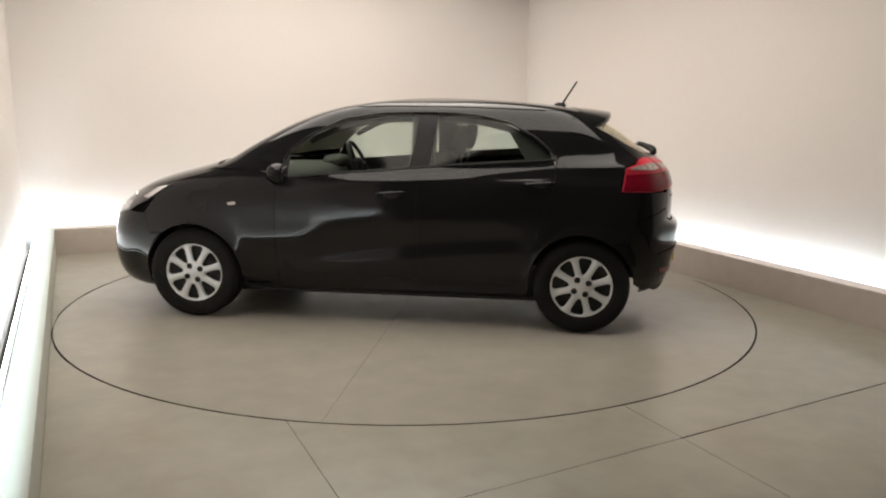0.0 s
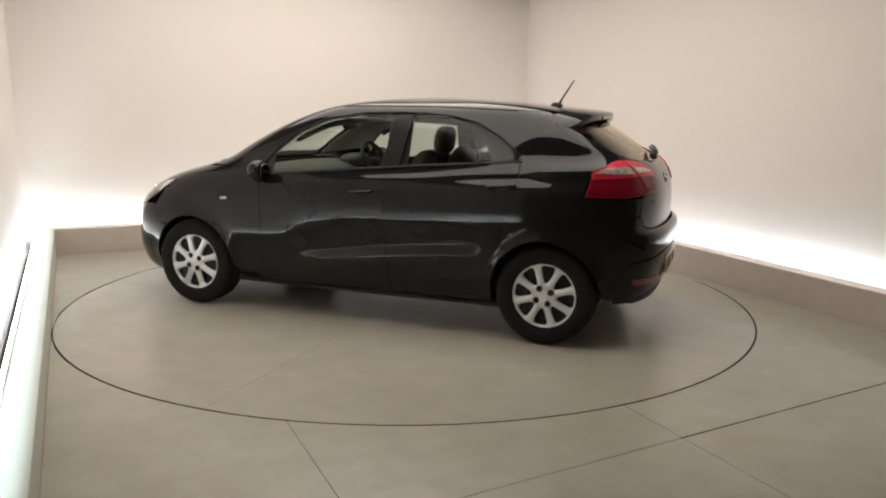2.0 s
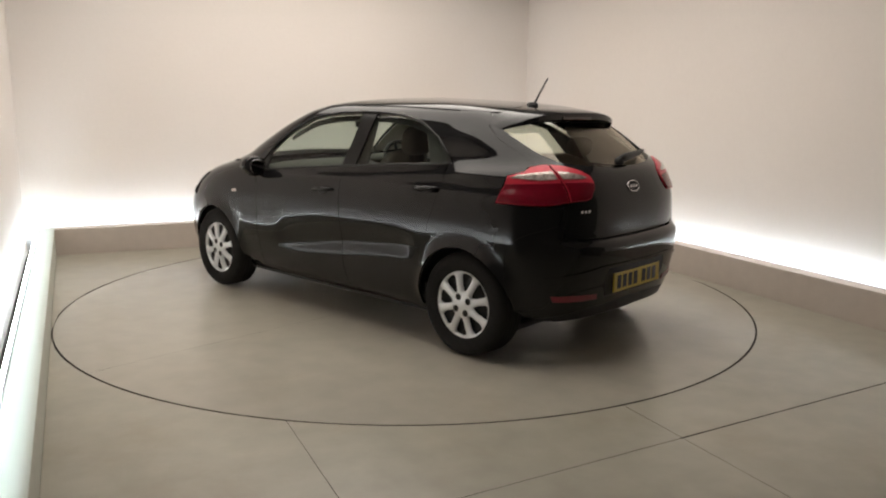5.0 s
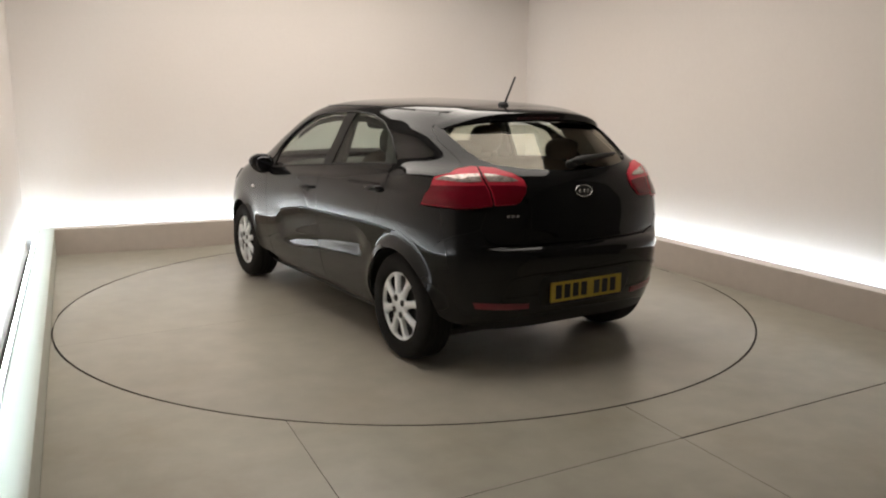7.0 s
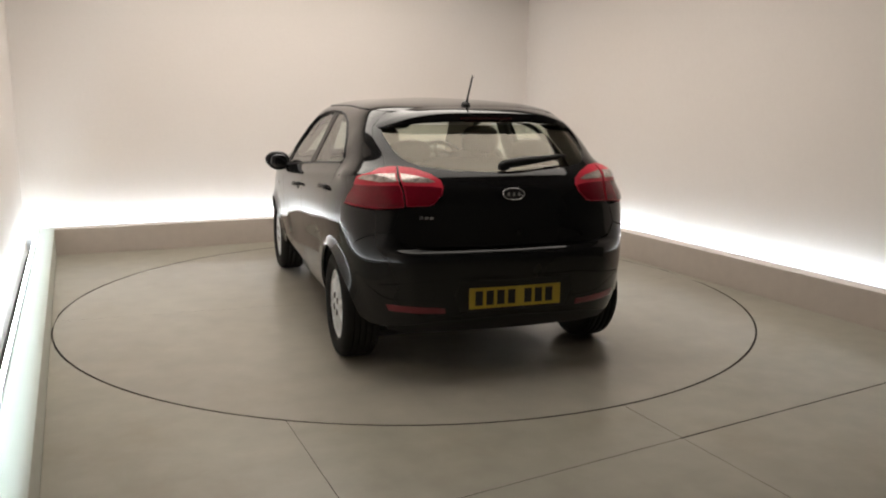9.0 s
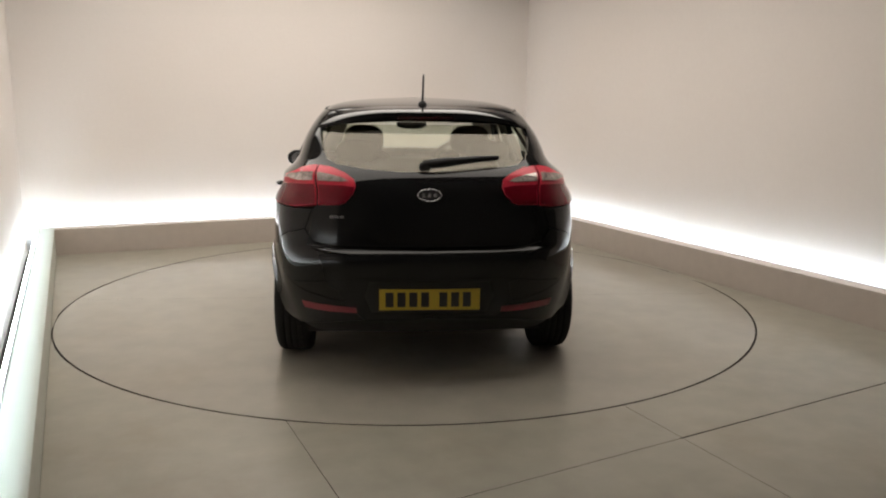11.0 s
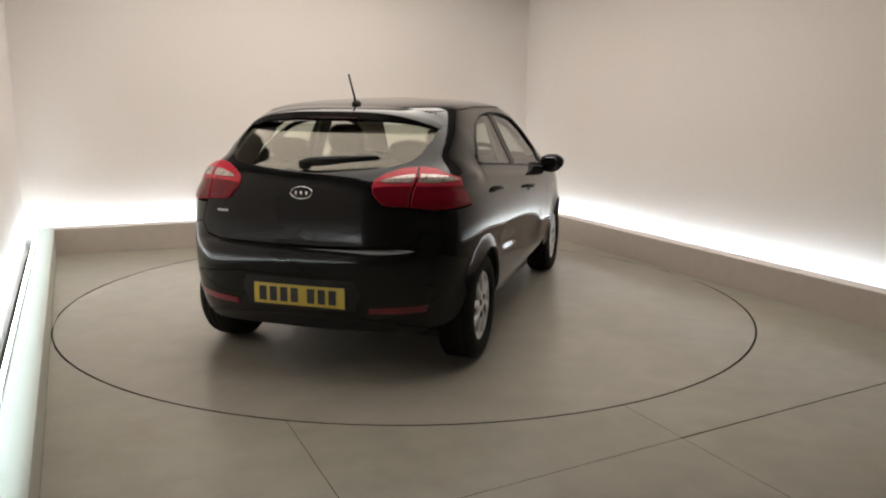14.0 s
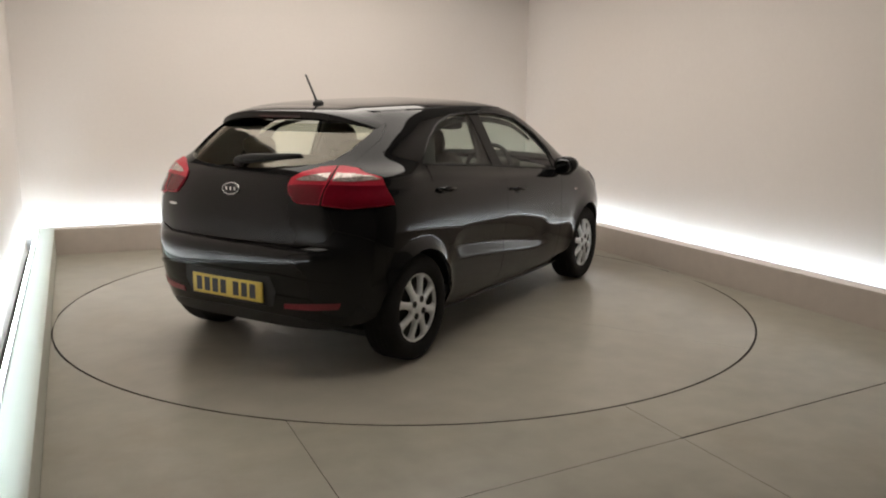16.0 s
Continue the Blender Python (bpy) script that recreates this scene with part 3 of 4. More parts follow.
    panel("rear_window", g2, PANE, rd, side, "tinted rear door glass", 0.010, 0.004, 0.0)
    panel("mirror_base", span(belt, 0.70, 0.62, 3, 0.002) + [dlo(0.62, 0.012), dlo(0.69, 0.01)], BLACK, fd, side, "black triangle at the mirror", 0.004, 0.01, 0.001)
    panel("door_pillar", [belt(-0.17, 0.004), belt(-0.30, 0.004), ("x", -0.33, 1.30), dlo(-0.34, 0.004), dlo(-0.215, 0.004), ("x", -0.20, 1.20)], GLOSSBLACK, rd, side, "black strip between the side windows", 0.006, 0.02, 0.0)
    # window trim, a fine line along the waist and round the top
    for nm, f, a, b, off, r, own in (("waist_trim", belt, 0.66, -1.10, 0.004, 0.0065, car), ("window_trim", dlo, 0.66, -1.09, 0.005, 0.007, car)):
        bm = bmesh.new()
        pts = [(from_x(*q[1:]), q[2]) for q in span(f, a, b, 40, off)]
        arr = skin([q[0] for q in pts], [q[1] for q in pts]) * np.array([1, side, 1])
        tube(bm, [tuple(v) for v in arr], r, 6)
        part(nm, bm, BLACK, own, "black rubber window trim", True)
    # inner trims round the windows
    panel("pillar_lining", span(dlo, 0.66, 0.06, 18, -0.004) + [("x", 0.06, 1.402), ("Y", 0.44, 1.400), ("Y", 0.495, 1.33), ("Y", 0.545, 1.24), ("Y", 0.595, 1.12), ("Y", 0.63, 1.045)], LINING, car, side, "grey lining of the windscreen pillar", 0.034, 0.004, 0.0)
    panel("rear_pillar_lining", [("x", -1.09, 1.10), ("x", -1.06, 1.165), ("x", -0.957, 1.250), ("x", -0.957, 1.30), ("y", 0.600, 1.312), ("y", 0.622, 1.24), ("y", 0.620, 1.16), ("y", 0.622, 1.100), ("x", -1.58, 1.06), ("x", -1.10, 1.06)], LINING, car, side, "grey lining of the rear pillar", 0.040, 0.004, 0.0)
    panel("upper_trim", span(dlo, 0.52, -1.02, 24) + span(dlo, -1.00, 0.50, 24, 0.042), TRIMDARK, car, side, "dark trim above the side windows", 0.045, 0.004, 0.0)
    panel("waist_inner_trim", span(belt, 0.62, -1.08, 20, -0.02) + span(belt, -1.06, 0.60, 20, 0.034), TRIMDARK, car, side, "dark trim along the foot of the side windows", 0.050, 0.004, 0.0)
    panel("rear_inner_trim", [dlo(-0.78, 0.02), dlo(-0.95, 0.0), dlo(-1.10, 0.0), belt(-1.08, 0.0), belt(-0.93, 0.0)], TRIMDARK, car, side, "dark trim on the rear pillar", 0.047, 0.004, 0.0)
    # door handles
    for door, x, z in ((fd, -0.065, 0.872), (rd, -1.00, 0.950)):
        handle(door, x, z, side)
    # side repeater
    panel("side_repeater", [("x", 1.015, 0.772), ("x", 1.02, 0.79), ("x", 0.97, 0.797), ("x", 0.962, 0.778)], CLEAR, car, side, "clear oval side repeater", -0.004, 0.008, 0.0)
    # tail lamp: the piece in the wing
    lamp = panel("tail_lamp", [("x", -1.51, 0.912), ("x", -1.535, 1.055), ("x", -1.605, 1.077), ("y", 0.655, 1.100), ("y", 0.60, 1.112), ("y", 0.576, 1.112), ("y", 0.578, 0.920), ("y", 0.70, 0.905)], RED, car, side, "red tail lamp wrapping round the corner", -0.008, 0.03, 0.001)
    panel("clear_lens", [("y", 0.735, 1.044), ("y", 0.71, 1.060), ("y", 0.65, 1.073), ("y", 0.584, 1.078), ("y", 0.584, 1.040), ("y", 0.66, 1.036)], CLEAR, lamp, side, "clear reversing lens", -0.0115, 0.008, 0.0)
    panel("lower_lens", [("x", -1.516, 0.918), ("x", -1.532, 1.012), ("y", 0.70, 1.018), ("y", 0.582, 1.022), ("y", 0.582, 0.925), ("y", 0.70, 0.909)], DEEPRED, lamp, side, "deep red lower lens", -0.0105, 0.006, 0.0)
    # headlamp
    head = panel("headlamp", [("x", 1.43, 0.890), ("x", 1.60, 0.785), ("Y", 0.735, 0.70), ("Y", 0.62, 0.655), ("Y", 0.56, 0.66), ("Y", 0.58, 0.75), ("Y", 0.64, 0.83)], BEZEL, car, side, "clear headlamp with a dark bezel and bright reflectors", -0.006, 0.04, 0.001)
    panel("indicator_strip", [("x", 1.45, 0.882), ("x", 1.60, 0.792), ("x", 1.645, 0.800), ("x", 1.53, 0.866)], HEADLIGHT, head, side, "bright reflector strip", -0.0085, 0.006, 0.0)
    panel("reflector", [("Y", 0.725, 0.708), ("Y", 0.71, 0.765), ("Y", 0.645, 0.755), ("Y", 0.615, 0.668)], HEADLIGHT, head, side, "bright reflector", -0.0085, 0.006, 0.0)
    for y, z in ((0.655, 0.80), (0.60, 0.715)):
        s0 = from_y(y, z, True)
        c = (skin(s0, z) - 0.004) * np.array([1, side, 1])
        bm = blob(bmesh.new(), c, (0.026, 0.055, 0.055), 2.2, 8)
        part("lamp_bowl", bm, CHROME, head, smooth=True)


def handle(door, x, z, side):
    """A pull handle standing off the door, with a cup behind it."""
    s0 = from_x(x, z)
    y = float(skin(s0, z)[1])
    bm = bmesh.new()
    n = 10
    pts = []
    for i in range(n + 1):
        t = i / n
        xx = x + 0.095 - 0.19 * t
        zz = z + 0.012 * t
        yy = float(skin(from_x(xx, zz), zz)[1]) + 0.004 + 0.034 * math.sin(math.pi * min(max(t * 1.06 - 0.03, 0), 1)) ** 0.45
        pts.append((xx, side * yy, zz))
    tube(bm, pts, [0.007] + [0.012] * (n - 1) + [0.007], 8)
    part("door_handle", bm, PAINT, door, "black pull handle", True)
    c = blob(bmesh.new(), (x + 0.0, side * (y - 0.004), z - 0.008), (0.11, 0.022, 0.055), 2.4, 8)
    part("handle_cup", c, BLACK, door, smooth=True)


def mirror(car, side):
    """Door mirror on its arm."""
    x, y, z = 0.655, 0.905 * side, 0.985
    bm = bmesh.new()
    m = Matrix.Rotation(radians(8 * side), 3, "Z")
    blob(bm, (x, y, z), (0.15, 0.185, 0.145), 2.4, 12, m)
    for v in bm.verts:
        if v.co.x < x - 0.035:
            v.co.x = x - 0.035 + (v.co.x - x + 0.035) * 0.12
        if v.co.x > x:
            k = (v.co.x - x) / 0.09
            v.co.z = z + (v.co.z - z) * (1 - 0.35 * k * k)
        out = (v.co.y - y) * side / 0.0925
        if out > 0:
            v.co.z = z + 0.012 * out + (v.co.z - z) * (1 - 0.30 * out * out)
    shell = part("door_mirror", bm, PAINT, car, "black door mirror on a short arm", True)
    g = blob(bmesh.new(), (x - 0.043, y - 0.008 * side, z + 0.002), (0.012, 0.128, 0.100), 2.6, 10)
    part("mirror_glass", g, MIRROR, shell, "mirror glass", True)
    arm = bmesh.new()
    tube(arm, [(x + 0.01, 0.775 * side, 0.958), (x + 0.005, 0.83 * side, 0.946), (x, 0.875 * side, 0.948)], [0.030, 0.020, 0.024], 10)
    part("mirror_arm", arm, BLACK, shell, "black mirror arm", True)


def wheel(car, hub, side):
    """Tyre, steel wheel, silver eight-spoke cover and nuts; built in the car's space."""
    yo = 0.838
    at = Vector((hub, 0, 0.305))

    def put(name, bm, mat, parent, label=""):
        bmesh.ops.translate(bm, verts=bm.verts[:], vec=at)
        return part(name, bm, mat, parent, label, True)
    rim = lathe(bmesh.new(), [(0.03, yo - 0.045), (0.10, yo - 0.045), (0.13, yo - 0.055), (0.188, yo - 0.05), (0.194, yo - 0.02), (0.198, yo - 0.18), (0.05, yo - 0.18)], 48, sign=side)
    w = put("wheel", rim, DARKMETAL, car, "silver eight-spoke wheel with black tyre")
    prof = [(0.196, yo - 0.012), (0.205, yo - 0.001), (0.222, yo + 0.004), (0.245, yo + 0.008), (0.268, yo + 0.006), (0.285, yo - 0.002), (0.297, yo - 0.014), (0.302, yo - 0.028)]
    groove = []
    for k in range(4):
        c = yo - 0.05 - k * 0.034
        groove += [(0.3045, c + 0.008), (0.3045, c + 0.004), (0.298, c + 0.003), (0.298, c - 0.003), (0.3045, c - 0.004)]
    prof += groove + [(0.302, yo - 0.175), (0.285, yo - 0.192), (0.25, yo - 0.197), (0.21, yo - 0.192), (0.194, yo - 0.18)]
    put("tyre", lathe(bmesh.new(), prof, 72, sign=side), RUBBER, w, "black tyre")

    def dome(r):
        return yo - 0.004 - 0.020 * (r / 0.21) ** 2 + 0.008 * math.exp(-((r - 0.2) / 0.015) ** 2)
    bm = bmesh.new()
    # hub disc and rim ring
    lathe(bm, [(0.0, dome(0) + 0.002), (0.03, dome(0.03) + 0.002), (0.034, dome(0.034)), (0.06, dome(0.06)), (0.077, dome(0.077)), (0.079, dome(0.079) - 0.014)], 64, sign=side)
    lathe(bm, [(0.184, dome(0.184) - 0.014), (0.186, dome(0.186)), (0.198, dome(0.198)), (0.212, dome(0.212)), (0.223, dome(0.223) - 0.002), (0.225, dome(0.225) - 0.02)], 72, sign=side)
    for k in range(8):
        c = 2 * math.pi * (k + 0.5) / 8 + 0.12
        rows = []
        for i in range(7):
            r = 0.073 + (0.190 - 0.073) * i / 6
            half = (0.34, 0.218, 0.174, 0.152, 0.139, 0.136, 0.225)[i]
            row = []
            for f, dz in ((-1.06, -0.018), (-1, -0.006), (-0.72, 0.0015), (0, 0.005), (0.72, 0.0015), (1, -0.006), (1.06, -0.018)):
                a = c + f * half
                row.append(bm.verts.new((r * math.cos(a), side * (dome(r) + dz), r * math.sin(a))))
            rows.append(row)
        for a, b in zip(rows, rows[1:]):
            for i in range(6):
                bm.faces.new((a[i], a[i + 1], b[i + 1], b[i]))
    bmesh.ops.recalc_face_normals(bm, faces=bm.faces[:])
    put("wheel_cover", bm, SILVER, w, "silver eight-spoke wheel cover")
    for k in range(4):
        a = math.pi / 4 + k * math.pi / 2 + 0.25
        r = 0.052
        nut = lathe(bmesh.new(), [(0.020, dome(r) - 0.01), (0.0195, dome(r) + 0.003), (0.014, dome(r) + 0.0035), (0.012, dome(r) + 0.001), (0.0, dome(r) + 0.001)], 12, sign=side)
        bmesh.ops.translate(nut, verts=nut.verts[:], vec=(r * math.cos(a), 0, r * math.sin(a)))
        put("wheel_nut", nut, DARKMETAL, w, "dark wheel nut")


def arch_liner(car, hub, side):
    """Black tub behind the wheel, ending just inside the skin."""
    bm = bmesh.new()
    n = 24
    inner, outer = [], []
    for i in range(n + 1):
        a = math.pi * (0.06 + i / n * 0.88)
        x, z = hub + 0.350 * math.cos(a), 0.305 + 0.350 * math.sin(a)
        y = float(skin(from_x(x, z), z)[1]) - 0.022
        inner.append(bm.verts.new((x, side * 0.50, z)))
        outer.append(bm.verts.new((x, side * y, z)))
    for i in range(n):
        bm.faces.new((inner[i], inner[i + 1], outer[i + 1], outer[i]))
    bm.faces.new(inner)
    part("arch_liner", bm, BLACK, car, "black wheel arch liner", True)


def tail(car):
    """Tailgate, rear glass, spoiler, bumper and what is fixed on them."""
    # tailgate below the glass
    side_low = [("y", 0.575, 1.108), ("y", 0.578, 0.918), ("y", 0.602, 0.90), ("y", 0.638, 0.80), ("y", 0.60, 0.735), ("y", 0.50, 0.712)]
    gate = panel("tailgate", [("s", -2, 1.09)] + REAR_GLASS_SIDE[::-1] + [("y", 0.50, 1.388), ("y", 0.514, 1.391), ("y", 0.564, 1.351), ("y", 0.604, 1.3115), ("y", 0.6312, 1.24), ("y", 0.6292, 1.16), ("y", 0.6292, 1.109)] + side_low + [("s", -2, 0.708)], PAINT, car, 1, "glossy black tailgate", both=True, gap=0.0006)
    panel("rear_window", [("s", -2, 1.085)] + REAR_GLASS_SIDE[::-1] + [("s", -2, GLASS_TOP)], REARPANE, gate, 1, "rear window glass", 0.016, 0.004, 0.0, both=True)
    # lamp pieces on the tailgate
    for side in (1, -1):
        lamp = panel("tailgate_lamp", [("y", 0.567, 0.922), ("y", 0.567, 1.112), ("y", 0.50, 1.106), ("y", 0.425, 1.080), ("y", 0.384, 1.052), ("y", 0.376, 1.02), ("y", 0.390, 0.98), ("y", 0.432, 0.935), ("y", 0.46, 0.926)], RED, gate, side, "red tail lamp piece on the tailgate", -0.008, 0.02, 0.001)
        panel("clear_lens", [("y", 0.560, 1.040), ("y", 0.560, 1.078), ("y", 0.51, 1.072), ("y", 0.445, 1.058), ("y", 0.412, 1.042), ("y", 0.44, 1.038)], CLEAR, lamp, side, "clear reversing lens", -0.0115, 0.008, 0.0)
        panel("lower_lens", [("y", 0.562, 0.927), ("y", 0.562, 1.022), ("y", 0.44, 1.020), ("y", 0.384, 1.012), ("y", 0.394, 0.980), ("y", 0.434, 0.940), ("y", 0.46, 0.931)], DEEPRED, lamp, side, "deep red lower lens", -0.0105, 0.006, 0.0)
    # bumper
    top = [("y", 0.50, 0.705), ("y", 0.60, 0.728), ("y", 0.642, 0.797), ("x", -1.70, 0.762), ("x", -1.625, 0.727), ("x", -1.60, 0.66), ("x", -1.587, 0.46)] + [p for p in arch(-AXLE, 150, 180) if 0.312 < p[2] < 0.455] + [("x", -1.655, 0.287)]
    bumper = panel("rear_bumper", [("s", -2, 0.70)] + top + [("y", 0.68, 0.276), ("y", 0.56, 0.296), ("y", 0.42, 0.320), ("s", -2, 0.334)], PAINT, car, 1, "glossy black rear bumper with a flat ledge", both=True)
    panel("valance", [("s", -2, 0.330), ("y", 0.42, 0.316), ("y", 0.56, 0.292), ("y", 0.66, 0.274), ("y", 0.60, 0.250), ("s", -2, 0.262)], BLACK, bumper, 1, "matt black lower bumper", 0.004, 0.05, 0.0, both=True)
    for side in (1, -1):
        panel("reflector", [("y", 0.375, 0.368), ("y", 0.38, 0.396), ("y", 0.56, 0.408), ("y", 0.665, 0.412), ("y", 0.650, 0.378), ("y", 0.50, 0.370)], REFLECTOR, bumper, side, "narrow red reflector", -0.004, 0.01, 0.0)
        panel("tow_cover", [("y", 0.485, 0.555), ("y", 0.555, 0.558), ("y", 0.555, 0.605), ("y", 0.487, 0.602)], PAINT, bumper, side, "small square cover", -0.0007, 0.006, 0.001)
    panel("bumper_lip", [("s", -2, 0.556), ("y", 0.36, 0.560), ("y", 0.60, 0.530), ("y", 0.70, 0.515), ("y", 0.69, 0.500), ("y", 0.59, 0.514), ("y", 0.35, 0.544), ("s", -2, 0.540)], PAINT, bumper, 1, "thin pressed lip above the plate", -0.007, 0.012, 0.0, both=True)
    # number plate in its recess
    x = -1.924
    panel("plate_recess", [("s", -2, 0.545), ("y", 0.31, 0.54), ("y", 0.335, 0.46), ("y", 0.30, 0.372), ("s", -2, 0.368)], BLACK, bumper, 1, "black plate recess", -0.002, 0.006, 0.0, both=True)
    zc = 0.446
    plate = part("number_plate", box(bmesh.new(), x - 0.008, x + 0.002, -0.26, 0.26, zc - 0.0555, zc + 0.0555, 0.002), YELLOW, bumper, "yellow number plate with dark characters")
    y = 0.232
    for gapped in (0, 0, 0, 0, 1, 0, 0, 0):
        if gapped:
            y -= 0.033
            continue
        part("character_bar", box(bmesh.new(), x - 0.010, x - 0.0075, y - 0.046, y - 0.004, zc - 0.0385, zc + 0.0385), PLATEINK, plate)
        y -= 0.061
    # badge: a plain oval ring with a bar in it; a small plain name bar
    z = 0.979
    xb = float(np.interp(z, *REAR)) - 0.004
    bm = bmesh.new()
    pts = [(float(np.interp(z + 0.030 * math.sin(a), *REAR)) - 0.004, 0.060 * math.cos(a), z + 0.030 * math.sin(a)) for a in np.linspace(0, 2 * math.pi, 33)]
    tube(bm, pts, 0.0034, 8)
    badge = part("badge", bm, CHROME, gate, "oval chrome badge", True)
    disc = bmesh.new()
    ground = [disc.verts.new((float(np.interp(z + 0.028 * math.sin(a), *REAR)) - 0.002, 0.057 * math.cos(a), z + 0.028 * math.sin(a))) for a in np.linspace(0, 2 * math.pi, 25)[:-1]]
    face = disc.faces.new(ground)
    bmesh.ops.extrude_face_region(disc, geom=[face])
    for v in ground:
        v.co.x += 0.006
    bmesh.ops.recalc_face_normals(disc, faces=disc.faces[:])
    part("badge_ground", disc, BLACK, badge, "black ground of the badge")
    for k in range(3):
        yy = 0.030 - 0.030 * k
        part("badge_bar", box(bmesh.new(), xb - 0.003, xb + 0.004, yy - 0.007, yy + 0.007, z - 0.010, z + 0.010, 0.002), CHROME, badge)
    pocket = blob(bmesh.new(), (xb + 0.004, 0.0, 0.928), (0.02, 0.12, 0.028), 2.6, 8)
    part("tailgate_grip", pocket, BLACK, gate, "black grip under the badge", True)
    for k in range(3):
        yy = 0.50 - 0.026 * k
        sx = skin(from_y(yy, 0.867), 0.867)[0]
        part("name_bar", box(bmesh.new(), sx - 0.004, sx + 0.004, yy - 0.010, yy + 0.010, 0.860, 0.874, 0.001), CHROME, gate, "small chrome name bar")
    # wiper
    bm = bmesh.new()
    arm_pts = []
    for i in range(9):
        t = i / 8
        yy = 0.03 - 0.40 * t
        zz = 1.112 + 0.035 * t
        sx = float(skin(from_y(abs(yy), zz), zz)[0])
        arm_pts.append((sx - 0.028, yy, zz + 0.018))
    tube(bm, arm_pts, [0.016, 0.024, 0.026, 0.024, 0.02, 0.018, 0.016, 0.013, 0.008], 8)
    wiper = part("rear_wiper", bm, BLACK, gate, "black rear wiper resting on the glass", True)
    bm = bmesh.new()
    blade = [(px + 0.014, py, pz - 0.012) for px, py, pz in arm_pts[2:]]
    tube(bm, blade, 0.006, 6)
    part("wiper_blade", bm, RUBBER, wiper)
    bm = blob(bmesh.new(), (float(skin(-2, 1.112)[0]) - 0.02, 0.02, 1.118), (0.05, 0.07, 0.05), 2.4, 8)
    part("wiper_pivot", bm, BLACK, wiper, smooth=True)
    spoiler(gate)


def spoiler(gate):
    """Roof spoiler with the third brake lamp under its lip."""
    bm = bmesh.new()
    n = 28
    rows = []
    for i in range(n + 1):
        f = -1 + 2 * i / n
        y, e = 0.592 * f, abs(f) ** 3.5
        tip = 1.394 - 0.096 * e
        zt = tip + 0.0275 + 0.030 * e
        th = 0.040 * (1 - e) + 0.003
        und = min(1.336 - 0.04 * e, tip - th - 0.003)

        def back_at(z):
            return float(skin(from_y(abs(y), z), z)[0])
        x0 = back_at(zt) - 0.003
        xm = min((back_at(zt) + back_at(tip) - 0.006 - 0.138 * (1 - abs(f) ** 3)) / 2, back_at((zt + tip) / 2) - 0.005)
        lip = back_at(tip) - 0.006 - 0.138 * (1 - abs(f) ** 3)
        inner = back_at(und) + 0.010
        rows.append([bm.verts.new(p) for p in ((x0, y, zt + 0.001), (xm, y, (zt + tip) / 2 + 0.006 * (1 - e)), (lip + 0.015 * (1 - e), y, tip + 0.003), (lip, y, tip - 0.004 * (1 - e)), (lip + 0.002, y, tip - th), (lip + 0.02 * (1 - e) + 0.002, y, tip - th - 0.004), ((lip + inner) / 2, y, (und + tip - th) / 2 - 0.003), (inner + 0.03, y, und))])
    for a, b in zip(rows, rows[1:]):
        for k in range(7):
            bm.faces.new((a[k], a[k + 1], b[k + 1], b[k]))
        bm.faces.new((a[7], a[0], b[0], b[7]))
    bm.faces.new(rows[0])
    bm.faces.new(rows[-1][::-1])
    bmesh.ops.recalc_face_normals(bm, faces=bm.faces[:])
    sp = part("spoiler", bm, PAINT, gate, "glossy black roof spoiler", True)
    mod = sp.modifiers.new("edges", "EDGE_SPLIT")
    mod.split_angle = radians(38)
    lamp = box(bmesh.new(), -1.472, -1.42, -0.155, 0.155, 1.350, 1.367, 0.004)
    part("third_brake_lamp", lamp, DARKRED, sp, "dark red third brake lamp")


def nose(car):
    panel("front_bumper", [("s", 2, 0.60), ("Y", 0.50, 0.63), ("Y", 0.60, 0.655), ("Y", 0.735, 0.70), ("x", 1.63, 0.70), ("x", 1.60, 0.60)] + [p for p in arch(AXLE, 0, 60) if p[2] > 0.24][::-1] + [("x", 1.64, 0.17), ("Y", 0.55, 0.165), ("s", 2, 0.165)], PAINT, car, 1, "glossy black front bumper", both=True)
    panel("grille", [("s", 2, 0.70), ("Y", 0.45, 0.71), ("Y", 0.55, 0.665), ("Y", 0.50, 0.635), ("s", 2, 0.605)], BLACK, car, 1, "black grille", 0.008, 0.03, 0.0, both=True)
    panel("bonnet", [("s", 2, 0.705), ("Y", 0.45, 0.715), ("Y", 0.56, 0.67), ("Y", 0.58, 0.75), ("Y", 0.64, 0.83), ("x", 1.50, 0.868), ("Y", 0.70, 0.895), ("Y", 0.70, 0.945), ("Y", 0.705, 0.99), ("Y", 0.69, 1.02), ("s", 2, 1.045)], PAINT, car, 1, "glossy black bonnet", both=True)
    panel("windscreen", [("s", 2, 1.055)] + WS_EDGE + [("s", 2, 1.408)], PANE, car, 1, "raked windscreen", 0.006, 0.005, 0.001, both=True)
    panel("scuttle", [("s", 2, 1.047), ("Y", 0.67, 1.022), ("Y", 0.63, 1.034), ("s", 2, 1.053)], BLACK, car, 1, "black scuttle panel", 0.003, 0.03, 0.0, both=True)


